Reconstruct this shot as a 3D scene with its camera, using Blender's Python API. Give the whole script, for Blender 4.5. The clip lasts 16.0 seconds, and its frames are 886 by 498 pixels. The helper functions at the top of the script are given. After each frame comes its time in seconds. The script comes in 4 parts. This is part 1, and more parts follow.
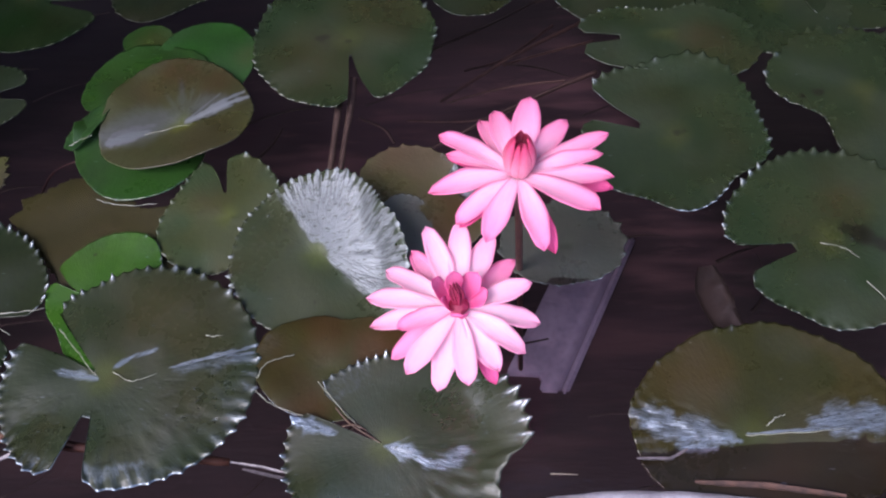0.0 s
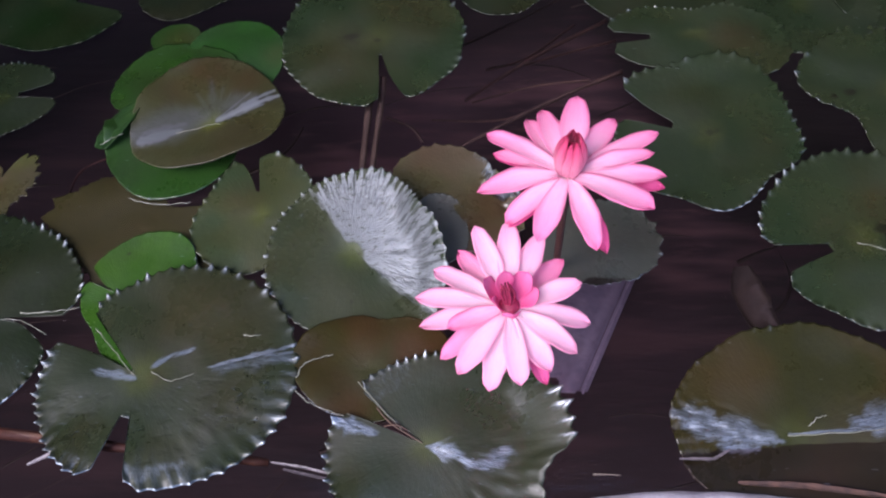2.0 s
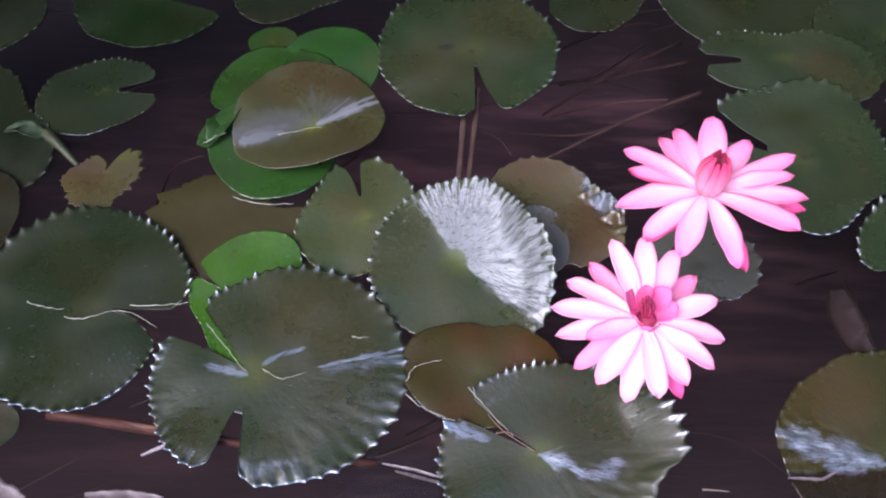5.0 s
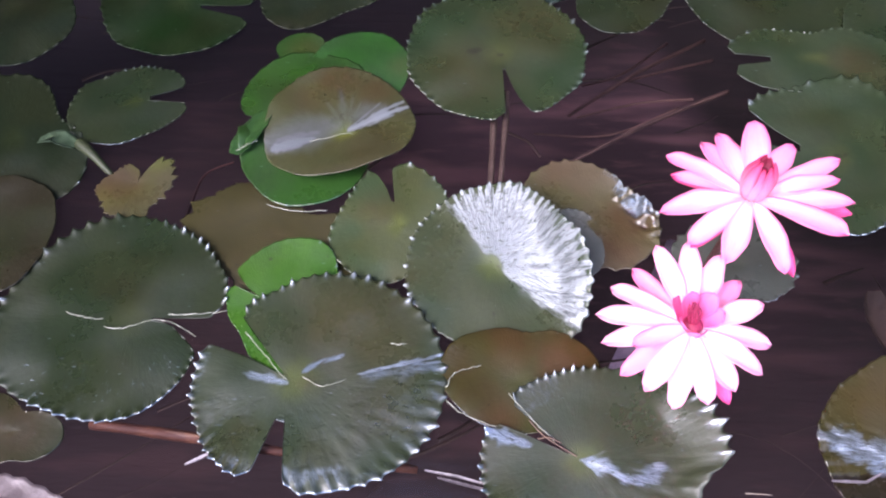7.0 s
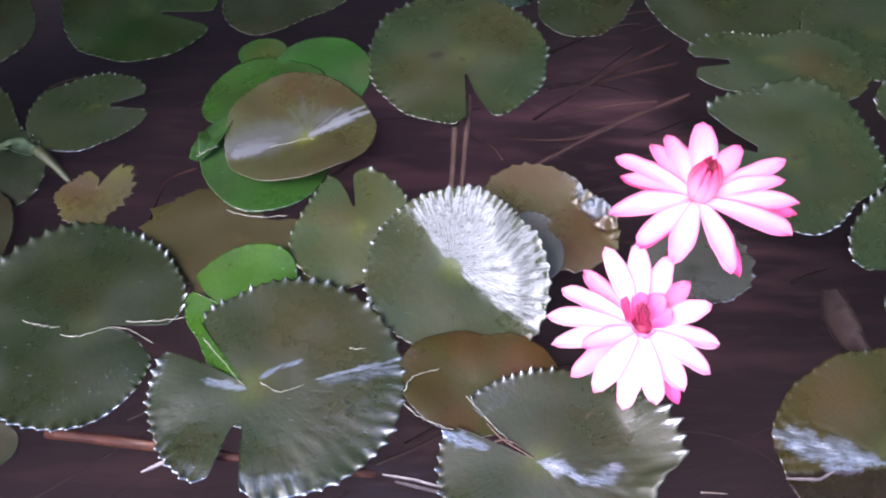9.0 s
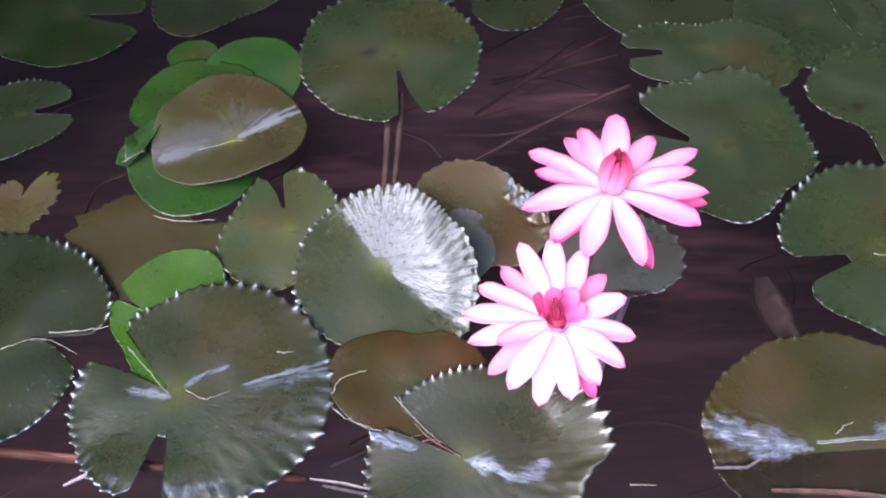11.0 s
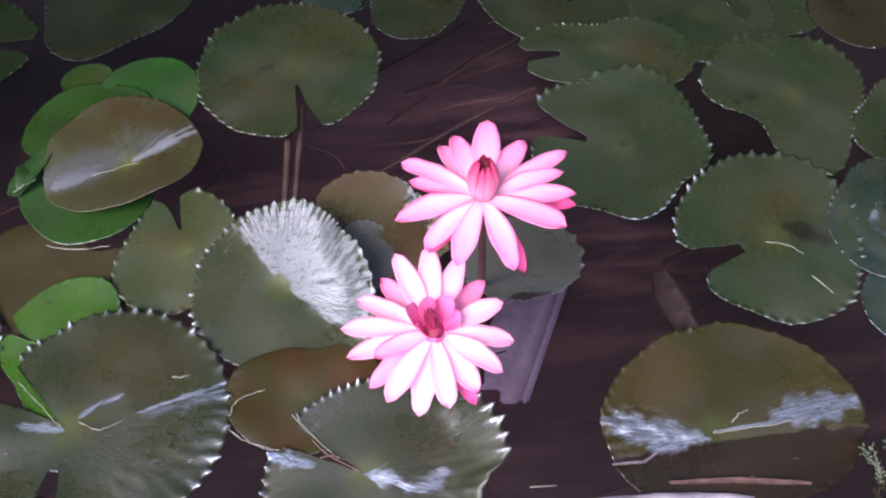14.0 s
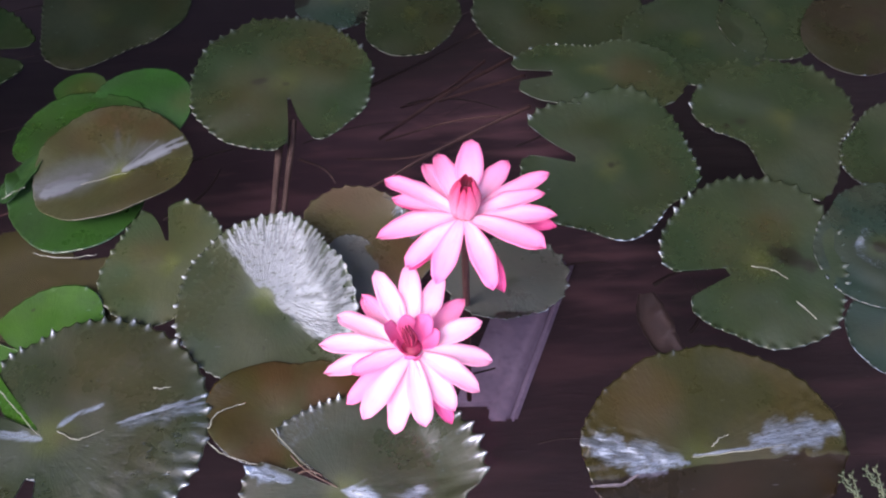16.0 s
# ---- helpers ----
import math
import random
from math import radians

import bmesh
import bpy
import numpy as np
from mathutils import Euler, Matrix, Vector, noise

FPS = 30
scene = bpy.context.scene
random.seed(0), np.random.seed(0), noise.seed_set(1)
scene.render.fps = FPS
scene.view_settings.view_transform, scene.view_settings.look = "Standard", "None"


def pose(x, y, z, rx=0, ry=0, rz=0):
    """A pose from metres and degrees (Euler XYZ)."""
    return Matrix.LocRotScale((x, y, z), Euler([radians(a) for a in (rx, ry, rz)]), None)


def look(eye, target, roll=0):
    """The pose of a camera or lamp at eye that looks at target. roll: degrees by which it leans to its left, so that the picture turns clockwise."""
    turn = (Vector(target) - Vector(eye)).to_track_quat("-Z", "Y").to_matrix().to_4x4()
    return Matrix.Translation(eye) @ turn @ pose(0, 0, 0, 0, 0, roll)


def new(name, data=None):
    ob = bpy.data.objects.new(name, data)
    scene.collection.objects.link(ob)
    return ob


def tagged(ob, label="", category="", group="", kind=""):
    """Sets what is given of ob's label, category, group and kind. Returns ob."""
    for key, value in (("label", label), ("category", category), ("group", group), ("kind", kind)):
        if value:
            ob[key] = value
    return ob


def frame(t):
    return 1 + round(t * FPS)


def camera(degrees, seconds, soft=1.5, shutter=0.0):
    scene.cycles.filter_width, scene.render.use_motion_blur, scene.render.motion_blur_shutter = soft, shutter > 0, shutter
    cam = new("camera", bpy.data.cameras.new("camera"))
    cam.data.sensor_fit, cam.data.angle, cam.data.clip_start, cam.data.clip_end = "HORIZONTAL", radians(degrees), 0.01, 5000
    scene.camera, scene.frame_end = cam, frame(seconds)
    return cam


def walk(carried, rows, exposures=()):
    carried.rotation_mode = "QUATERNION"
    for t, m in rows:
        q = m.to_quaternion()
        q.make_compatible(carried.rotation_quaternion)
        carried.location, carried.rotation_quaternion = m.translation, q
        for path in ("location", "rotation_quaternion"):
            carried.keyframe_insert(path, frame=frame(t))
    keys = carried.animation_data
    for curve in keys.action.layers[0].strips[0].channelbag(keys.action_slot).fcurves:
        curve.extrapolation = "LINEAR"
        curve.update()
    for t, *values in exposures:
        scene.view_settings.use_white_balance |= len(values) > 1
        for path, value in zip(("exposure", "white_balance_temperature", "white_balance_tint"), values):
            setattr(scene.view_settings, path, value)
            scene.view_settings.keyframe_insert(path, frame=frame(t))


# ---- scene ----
cam = camera(57.9, 16.0, soft=2.1)
PATH = [
    (0, (0.019, 0.014, 0.881), (-0.022, 1.1, -0.798), -2.2),
    (0.5, (0.013, 0.021, 0.874), (-0.01, 1.098, -0.811), -1.1),
    (1, (0.001, 0.025, 0.872), (-0.032, 1.097, -0.816), -2.0),
    (1.5, (-0.015, 0.022, 0.874), (-0.05, 1.095, -0.813), -2.0),
    (2, (-0.031, 0.015, 0.879), (-0.065, 1.101, -0.8), -1.8),
    (2.5, (-0.057, 0.009, 0.885), (-0.087, 1.107, -0.786), -1.1),
    (3, (-0.085, 0.005, 0.886), (-0.124, 1.106, -0.783), -0.9),
    (3.5, (-0.108, 0.004, 0.889), (-0.161, 1.113, -0.774), -1.2),
    (4, (-0.12, 0.002, 0.889), (-0.175, 1.11, -0.775), -1.4),
    (4.5, (-0.144, -0.002, 0.89), (-0.18, 1.106, -0.774), -0.4),
    (5, (-0.165, 0.003, 0.89), (-0.2, 1.111, -0.775), 0.7),
    (5.2, (-0.172, 0.004, 0.89), (-0.228, 1.108, -0.777), -0.3),
    (7.3, (-0.201, 0.011, 0.898), (-0.256, 1.111, -0.772), -0.9),
    (7.5, (-0.198, 0.007, 0.897), (-0.253, 1.114, -0.767), -0.8),
    (8, (-0.188, 0.006, 0.899), (-0.233, 1.117, -0.763), -0.5),
    (10.5, (-0.12, 0.017, 0.895), (-0.105, 1.122, -0.772), 0.4),
    (11, (-0.101, 0.017, 0.893), (-0.07, 1.119, -0.775), 0.5),
    (11.5, (-0.084, 0.018, 0.892), (-0.026, 1.116, -0.779), 0.9),
    (12, (-0.07, 0.016, 0.894), (-0.003, 1.118, -0.774), 1.0),
    (12.5, (-0.052, 0.018, 0.893), (0.021, 1.119, -0.775), 0.5),
    (13, (-0.037, 0.02, 0.893), (0.058, 1.114, -0.778), 0.8),
    (13.5, (-0.022, 0.02, 0.894), (0.081, 1.117, -0.775), 0.9),
    (14, (-0.011, 0.019, 0.896), (0.103, 1.126, -0.765), 0.7),
    (14.5, (-0.002, 0.021, 0.9), (0.13, 1.131, -0.759), 1.0),
    (15, (0.005, 0.023, 0.9), (0.149, 1.138, -0.754), 1.6),
    (15.5, (0.009, 0.023, 0.903), (0.139, 1.15, -0.745), 1.1),
    (16, (0.008, 0.02, 0.9), (0.124, 1.156, -0.742), 2.0),
]
EXPOSURES = [(0, 1.11, 5800, 23), (1, 1.05, 5800, 24), (2, 0.99, 5800, 25), (3, 0.97, 5800, 25), (3.5, 1.0, 5800, 24), (4, 1.16, 5800, 23), (4.5, 1.36, 5800, 23), (5, 1.50, 5800, 25), (5.2, 1.60, 5800, 25), (7.3, 1.99, 5850, 26), (8, 1.99, 5850, 26), (10.5, 1.94, 5900, 25), (11, 1.85, 5950, 26), (12.5, 1.71, 5950, 26), (14.5, 1.52, 5950, 27), (16, 1.46, 5950, 27)]
walk(cam, [(t, look(eye, target, roll)) for t, eye, target, roll in PATH], EXPOSURES)

# ---- world and sun ----
SUN_ELEVATION, SUN_TURN = 50.0, 222.0
world = bpy.data.worlds.new("sky")
scene.world = world
world.use_nodes = True
wn = world.node_tree
sky = wn.nodes.new("ShaderNodeTexSky")
sky.sky_type = "NISHITA"
sky.sun_disc = False
sky.sun_elevation = radians(SUN_ELEVATION)
sky.sun_rotation = radians(SUN_TURN)
sky.air_density, sky.dust_density = 1.0, 3.0
wn.links.new(sky.outputs[0], wn.nodes["Background"].inputs[0])
wn.nodes["Background"].inputs[1].default_value = 0.15

sun = new("sun", bpy.data.lights.new("sun", "SUN"))
sun.data.energy = 1.5
sun.data.angle = radians(35)
sun.data.color = (1.0, 0.96, 0.9)
# the sky's sun_rotation runs clockwise from +y
sx, sy = math.sin(radians(SUN_TURN)), math.cos(radians(SUN_TURN))
ce, se = math.cos(radians(SUN_ELEVATION)), math.sin(radians(SUN_ELEVATION))
sun.matrix_world = look((sx * ce * 20, sy * ce * 20, se * 20), (0, 0, 0))


# ---- materials ----
class Nodes:
    """Short-hand for wiring one material."""

    def __init__(self, name):
        self.mat = bpy.data.materials.new(name)
        self.mat.use_nodes = True
        self.t = self.mat.node_tree
        self.t.nodes.clear()
        self.out = self.t.nodes.new("ShaderNodeOutputMaterial")

    def put(self, socket, value):
        if isinstance(value, bpy.types.NodeSocket):
            self.t.links.new(value, socket)
        elif isinstance(value, tuple) and len(value) == 3 and socket.type == "RGBA":
            socket.default_value = (*value, 1)
        else:
            socket.default_value = value

    def node(self, kind, out=0, **ins):
        n = self.t.nodes.new(kind)
        for k, v in ins.items():
            self.put(n.inputs[k.replace("_", " ")], v)
        return n.outputs[out]

    def attribute(self, name):
        n = self.t.nodes.new("ShaderNodeAttribute")
        n.attribute_name = name
        return n.outputs["Fac"]

    def math(self, op, a, b=0.0, clamp=False):
        n = self.t.nodes.new("ShaderNodeMath")
        n.operation, n.use_clamp = op, clamp
        self.put(n.inputs[0], a)
        self.put(n.inputs[1], b)
        return n.outputs[0]

    def mix(self, fac, a, b, how="MIX"):
        n = self.t.nodes.new("ShaderNodeMix")
        n.data_type, n.blend_type = "RGBA", how
        self.put(n.inputs["Factor"], fac)
        self.put(n.inputs["A"], a)
        self.put(n.inputs["B"], b)
        return n.outputs["Result"]

    def step(self, value, lo, hi, a=0.0, b=1.0):
        n = self.t.nodes.new("ShaderNodeMapRange")
        n.interpolation_type = "SMOOTHSTEP"
        for k, v in zip(("Value", "From Min", "From Max", "To Min", "To Max"), (value, lo, hi, a, b)):
            self.put(n.inputs[k], v)
        return n.outputs[0]

    def coords(self, scale=(1, 1, 1)):
        c = self.t.nodes.new("ShaderNodeTexCoord")
        m = self.t.nodes.new("ShaderNodeMapping")
        m.inputs["Scale"].default_value = scale
        self.t.links.new(c.outputs["Object"], m.inputs[0])
        return m.outputs[0]

    def noise(self, vector, scale, detail=3.0, rough=0.55, out="Fac"):
        n = self.t.nodes.new("ShaderNodeTexNoise")
        self.put(n.inputs["Vector"], vector)
        n.inputs["Scale"].default_value, n.inputs["Detail"].default_value, n.inputs["Roughness"].default_value = scale, detail, rough
        return n.outputs[out]

    def bump(self, height, strength, distance=0.002, normal=None):
        n = self.t.nodes.new("ShaderNodeBump")
        n.inputs["Strength"].default_value, n.inputs["Distance"].default_value = strength, distance
        self.put(n.inputs["Height"], height)
        if normal is not None:
            self.put(n.inputs["Normal"], normal)
        return n.outputs[0]

    def combine_offset(self, vector, by):
        """The vector moved by a thing's own random number, so that no two look alike."""
        n = self.t.nodes.new("ShaderNodeVectorMath")
        n.operation = "ADD"
        self.put(n.inputs[0], vector)
        self.put(n.inputs[1], self.combine(self.math("MULTIPLY", by, 37.0), self.math("MULTIPLY", by, 11.0)))
        return n.outputs[0]

    def combine(self, x, y, z=0.0):
        return self.node("ShaderNodeCombineXYZ", X=x, Y=y, Z=z)

    def principled(self, **ins):
        return self.node("ShaderNodeBsdfPrincipled", **ins)

    def done(self, shader):
        self.t.links.new(shader, self.out.inputs[0])
        return self.mat


def leaf_material(name, young, old, hub, rough=0.32, blotch=0.5, sheen_rough=0.36, sheen_relief=0.6, silver=(0.235, 0.280, 0.330), gloss=0.68, patch=2.4, dashes=0.8, spread=(0.3, 0.75), spokes=0.0, dents=0.0):
    """A lily pad's upper side: two greens in soft blotches, a pale hub, radial veins, specks, and painted light: white
    tooth glints and a silvery metallic sheen where the mesh says so.
    patch, spread: how broken and how sharp-edged the sheen is; dashes: how many short glints are painted in; spokes:
    how strongly dark radial lines are painted into the sheen towards the rim; dents: how dark the shade painted into
    small hollows is."""
    m = Nodes(name)
    xyz = m.coords()
    rnd = m.t.nodes.new("ShaderNodeObjectInfo").outputs["Random"]
    rho, ang, sheen_mask = m.attribute("rho"), m.attribute("ang"), m.attribute("sheen_mask")
    big = m.noise(m.combine_offset(xyz, rnd), 9.0, 2.0)
    mid = m.noise(xyz, 60.0, 4.0, 0.6)
    fine = m.noise(xyz, 420.0, 3.0, 0.6)
    col = m.mix(m.step(big, 0.5 - 0.2 * blotch, 0.5 + 0.2 * blotch), young, old)
    col = m.mix(m.step(m.math("ADD", rho, m.math("MULTIPLY", mid, 0.12)), 0.08, 0.32, 0.55, 0.0), col, hub)
    # veins run out from the hub, in the leaf's own polar coordinates
    polar = m.combine(m.math("MULTIPLY", ang, 1.0), m.math("MULTIPLY", rho, 0.25), rnd)
    vein = m.noise(polar, 34.0, 2.0, 0.5)
    veined = m.step(vein, 0.56, 0.7)
    col = m.mix(m.math("MULTIPLY", veined, 0.05), col, hub)
    col = m.mix(m.step(mid, 0.35, 0.75, 0.0, 0.22), col, m.mix(1.0, col, (0.55, 0.6, 0.5), "MULTIPLY"))
    ageing = m.noise(m.combine_offset(xyz, m.math("ADD", rnd, 0.4)), 5.5, 3.0, 0.55)
    col = m.mix(m.step(ageing, 0.5, 0.68, 0.0, 0.42), col, m.mix(1.0, col, (0.95, 0.62, 0.55), "MULTIPLY"))
    col = m.mix(m.math("MULTIPLY", m.attribute("flush"), m.step(mid, 0.3, 0.7, 0.6, 1.0)), col, (0.058, 0.027, 0.009))
    speck = m.noise(m.combine_offset(xyz, m.math("ADD", rnd, 0.2)), 150.0, 1.0, 0.4)
    col = m.mix(m.step(speck, 0.74, 0.79, 0.0, 0.6), col, (0.008, 0.007, 0.004))
    col = m.mix(m.step(m.math("ADD", m.attribute("stain_shade"), m.math("MULTIPLY", m.math("SUBTRACT", mid, 0.5), 0.5)), 0.25, 0.8, 0.0, 0.85), col, (0.010, 0.008, 0.005))
    hollow = 0.0
    # shade painted into the hollows: their colour is darkened
    if dents:
        pit = m.noise(m.combine_offset(m.coords((1.0, 1.7, 1.0)), m.math("ADD", rnd, 0.6)), 62.0, 2.0, 0.5)
        hollow = m.math("MULTIPLY", m.step(pit, 0.54, 0.66), m.step(sheen_mask, 0.02, 0.1))
        col = m.mix(m.math("MULTIPLY", hollow, dents), col, m.mix(1.0, col, (0.45, 0.5, 0.35), "MULTIPLY"))
    hue = m.t.nodes.new("ShaderNodeHueSaturation")
    m.put(hue.inputs["Hue"], m.math("ADD", 0.485, m.math("MULTIPLY", rnd, 0.03)))
    m.put(hue.inputs["Value"], m.math("ADD", 0.72, m.math("MULTIPLY", rnd, 0.24)))
    m.put(hue.inputs["Color"], col)
    col = hue.outputs[0]
    relief = m.math("ADD", m.math("MULTIPLY", vein, 0.16), m.math("ADD", m.math("MULTIPLY", fine, 0.05), m.math("MULTIPLY", mid, 0.35)))
    relief = m.math("SUBTRACT", relief, m.math("MULTIPLY", hollow, 0.14 * dents))
    normal = m.bump(relief, 0.5, 0.003)
    sheen = m.noise(m.combine_offset(xyz, m.math("ADD", rnd, 0.8)), 7.0, 2.0, 0.5)
    leaf = m.principled(Base_Color=col, Specular_IOR_Level=gloss, Roughness=m.math("ADD", m.step(mid, 0.3, 0.7, -0.04, 0.05), m.step(sheen, 0.36, 0.64, rough + 0.18, rough - 0.07)), Normal=normal)
    ripple = m.noise(m.combine(m.math("MULTIPLY", ang, 2.2), m.math("MULTIPLY", rho, 0.9), rnd), 13.0, 4.0, 0.6)
    sheen_normal = m.bump(m.math("ADD", ripple, m.math("MULTIPLY", mid, 0.5)), sheen_relief, 0.005)
    # dark radial lines painted into the sheen, as shade between ribs
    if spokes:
        spoke_shade = m.noise(m.combine(m.math("ADD", ang, m.math("MULTIPLY", mid, 0.05)), m.math("MULTIPLY", rho, 0.16), rnd), 26.0, 2.0, 0.6)
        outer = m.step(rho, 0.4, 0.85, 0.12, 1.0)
        dim = m.math("MULTIPLY", m.math("MULTIPLY", m.step(spoke_shade, 0.46, 0.60), outer), spokes)
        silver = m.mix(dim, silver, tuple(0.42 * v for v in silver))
    sheen_metal = m.principled(Base_Color=m.mix(m.attribute("tick"), silver, (0.60, 0.64, 0.66)), Metallic=0.85, Roughness=sheen_rough, Normal=sheen_normal)
    patchy = m.step(m.math("ADD", sheen_mask, m.math("MULTIPLY", m.math("SUBTRACT", m.math("ADD", m.math("MULTIPLY", ripple, 0.6), m.math("MULTIPLY", mid, 0.4)), 0.5), patch)), *spread)
    # short painted glints where the mesh asks for sheen, and short dark gaps across it
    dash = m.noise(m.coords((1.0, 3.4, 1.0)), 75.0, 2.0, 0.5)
    glint = m.math("MULTIPLY", m.step(dash, 0.68, 0.73, 0.0, dashes), m.step(sheen_mask, 0.04, 0.2))
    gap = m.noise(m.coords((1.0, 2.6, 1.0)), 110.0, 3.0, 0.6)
    patchy = m.math("MULTIPLY", patchy, m.step(sheen_mask, 0.0, 0.1))
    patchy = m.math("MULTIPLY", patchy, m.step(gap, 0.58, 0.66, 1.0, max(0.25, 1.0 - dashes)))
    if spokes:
        patchy = m.math("MULTIPLY", patchy, m.math("SUBTRACT", 1.0, m.math("MULTIPLY", m.math("MULTIPLY", m.step(spoke_shade, 0.57, 0.63), m.step(rho, 0.7, 0.95)), spokes)))
    # sparse pale flecks painted over the whole leaf as glints
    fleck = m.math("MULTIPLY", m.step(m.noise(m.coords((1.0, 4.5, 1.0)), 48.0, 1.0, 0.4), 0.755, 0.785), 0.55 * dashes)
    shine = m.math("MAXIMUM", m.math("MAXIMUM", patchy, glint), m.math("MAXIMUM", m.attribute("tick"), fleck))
    return m.done(mixed(m, shine, leaf, sheen_metal))


def mixed(m, fac, a, b):
    n = m.t.nodes.new("ShaderNodeMixShader")
    m.put(n.inputs[0], fac)
    m.t.links.new(a, n.inputs[1])
    m.t.links.new(b, n.inputs[2])
    return n.outputs[0]


def petal_material(name, inner, outer, edge):
    """A petal: pale along the middle and at the base, deeper towards its rim, with fine lengthwise streaks."""
    m = Nodes(name)
    along, across = m.attribute("along"), m.attribute("across")
    streak = m.noise(m.combine(m.math("MULTIPLY", across, 1.0), m.math("MULTIPLY", along, 0.12)), 16.0, 3.0, 0.6)
    rim = m.math("ABSOLUTE", across)
    col = m.mix(m.step(m.math("ADD", along, m.math("MULTIPLY", streak, 0.35)), 0.35, 1.15), inner, outer)
    col = m.mix(m.step(m.math("ADD", rim, m.math("MULTIPLY", streak, 0.25)), 0.62, 1.2, 0.0, 0.6), col, edge)
    col = m.mix(m.step(along, 0.86, 1.0, 0.0, 0.6), col, edge)
    rnd = m.t.nodes.new("ShaderNodeObjectInfo").outputs["Random"]
    fine = m.noise(m.combine(m.math("MULTIPLY", across, 1.0), m.math("MULTIPLY", along, 0.3), m.math("MULTIPLY", rnd, 9.0)), 34.0, 3.0, 0.6)
    patch = m.noise(m.combine(m.math("MULTIPLY", across, 0.4), along, m.math("MULTIPLY", rnd, 9.0)), 3.5, 2.0, 0.5)
    col = m.mix(m.step(streak, 0.42, 0.72, 0.0, 0.22), col, outer)
    col = m.mix(m.step(patch, 0.5, 0.72, 0.0, 0.25), col, outer)
    col = m.mix(m.step(fine, 0.50, 0.7, 0.0, 0.18), col, edge)
    normal = m.bump(m.math("ADD", streak, m.math("MULTIPLY", fine, 0.5)), 0.5, 0.0015)
    face = m.principled(Base_Color=col, Roughness=0.5, Normal=normal)
    glow = m.node("ShaderNodeBsdfTranslucent", Color=col)
    return m.done(mixed(m, 0.38, face, glow))


def plain_material(name, a, b, rough=0.6, scale=40.0, metal=0.0, stretch=(1, 1, 1), relief=0.4):
    m = Nodes(name)
    xyz = m.coords(stretch)
    big, fine = m.noise(xyz, scale, 3.0), m.noise(xyz, scale * 7, 3.0)
    col = m.mix(m.step(big, 0.35, 0.65), a, b)
    col = m.mix(m.step(fine, 0.4, 0.8, 0.0, 0.4), col, m.mix(1.0, col, (0.5, 0.5, 0.5), "MULTIPLY"))
    return m.done(m.principled(Base_Color=col, Roughness=rough, Metallic=metal, Normal=m.bump(m.math("ADD", big, m.math("MULTIPLY", fine, 0.3)), relief, 0.003)))


GREEN = leaf_material("pad_green", (0.0178, 0.0302, 0.0122), (0.0238, 0.0342, 0.0138), (0.052, 0.062, 0.014))
# base greens lightened as well, painting in this pad's sky sheen
SILVER_SHEEN = leaf_material("pad_silver_sheen", (0.031, 0.043, 0.022), (0.040, 0.047, 0.023), (0.080, 0.100, 0.018), sheen_rough=0.58, sheen_relief=0.55, silver=(0.275, 0.298, 0.306), patch=1.3, dashes=0.75, spokes=0.72)
SHEEN_GREEN = leaf_material("pad_sheen_green", (0.0225, 0.0310, 0.0145), (0.0300, 0.0345, 0.0160), (0.068, 0.084, 0.012), patch=1.1, dashes=0.7, sheen_relief=0.3, spread=(0.12, 0.95))
DENTED_GREEN = leaf_material("pad_dented_green", (0.0225, 0.0310, 0.0145), (0.0300, 0.0345, 0.0160), (0.068, 0.084, 0.012), patch=1.1, dashes=0.7, dents=0.6, sheen_relief=0.3, spread=(0.12, 0.95))
# shaded copy of the plain green, for pads in shade at left and back
SHADED_GREEN = leaf_material("pad_shaded_green", (0.0135, 0.0215, 0.0092), (0.0175, 0.0240, 0.0100), (0.030, 0.038, 0.010), gloss=0.45)
# a deeper green, darkened further to paint in the far-left shade
DEEP_GREEN = leaf_material("pad_deep_green", (0.0065, 0.019, 0.0045), (0.010, 0.020, 0.006), (0.020, 0.034, 0.008), rough=0.42, gloss=0.2)
HAZY = leaf_material("pad_grey_green", (0.035, 0.056, 0.024), (0.048, 0.058, 0.021), (0.090, 0.110, 0.018), rough=0.36)
MISTY = leaf_material("pad_dull_grey_green", (0.066, 0.073, 0.056), (0.078, 0.080, 0.060), (0.062, 0.070, 0.040), rough=0.34)
# lightened to offset the curled pad's shadow on the pad below
BLUE_GREY = leaf_material("pad_blue_grey", (0.092, 0.098, 0.088), (0.105, 0.104, 0.092), (0.105, 0.110, 0.080), rough=0.34)
# lightened likewise, against the shadow on its pad
TAWNY = leaf_material("pad_tawny", (0.086, 0.068, 0.036), (0.078, 0.071, 0.030), (0.082, 0.076, 0.032), rough=0.34)
BLUE_GREEN = leaf_material("pad_blue_green", (0.0136, 0.0263, 0.0179), (0.0213, 0.0298, 0.0187), (0.0425, 0.0553, 0.0170))
FOLDED = leaf_material("pad_tan_olive", (0.060, 0.067, 0.028), (0.050, 0.053, 0.019), (0.160, 0.210, 0.020), patch=0.5, dashes=0.0, sheen_relief=0.15, sheen_rough=0.42, silver=(0.31, 0.33, 0.36), spread=(0.0, 1.05))
SUNK = leaf_material("pad_sunk_olive", (0.094, 0.112, 0.036), (0.078, 0.098, 0.030), (0.11, 0.115, 0.04), blotch=0.8)
RAGGED = leaf_material("pad_rotting", (0.062, 0.056, 0.027), (0.070, 0.075, 0.022), (0.08, 0.07, 0.03), blotch=0.6)
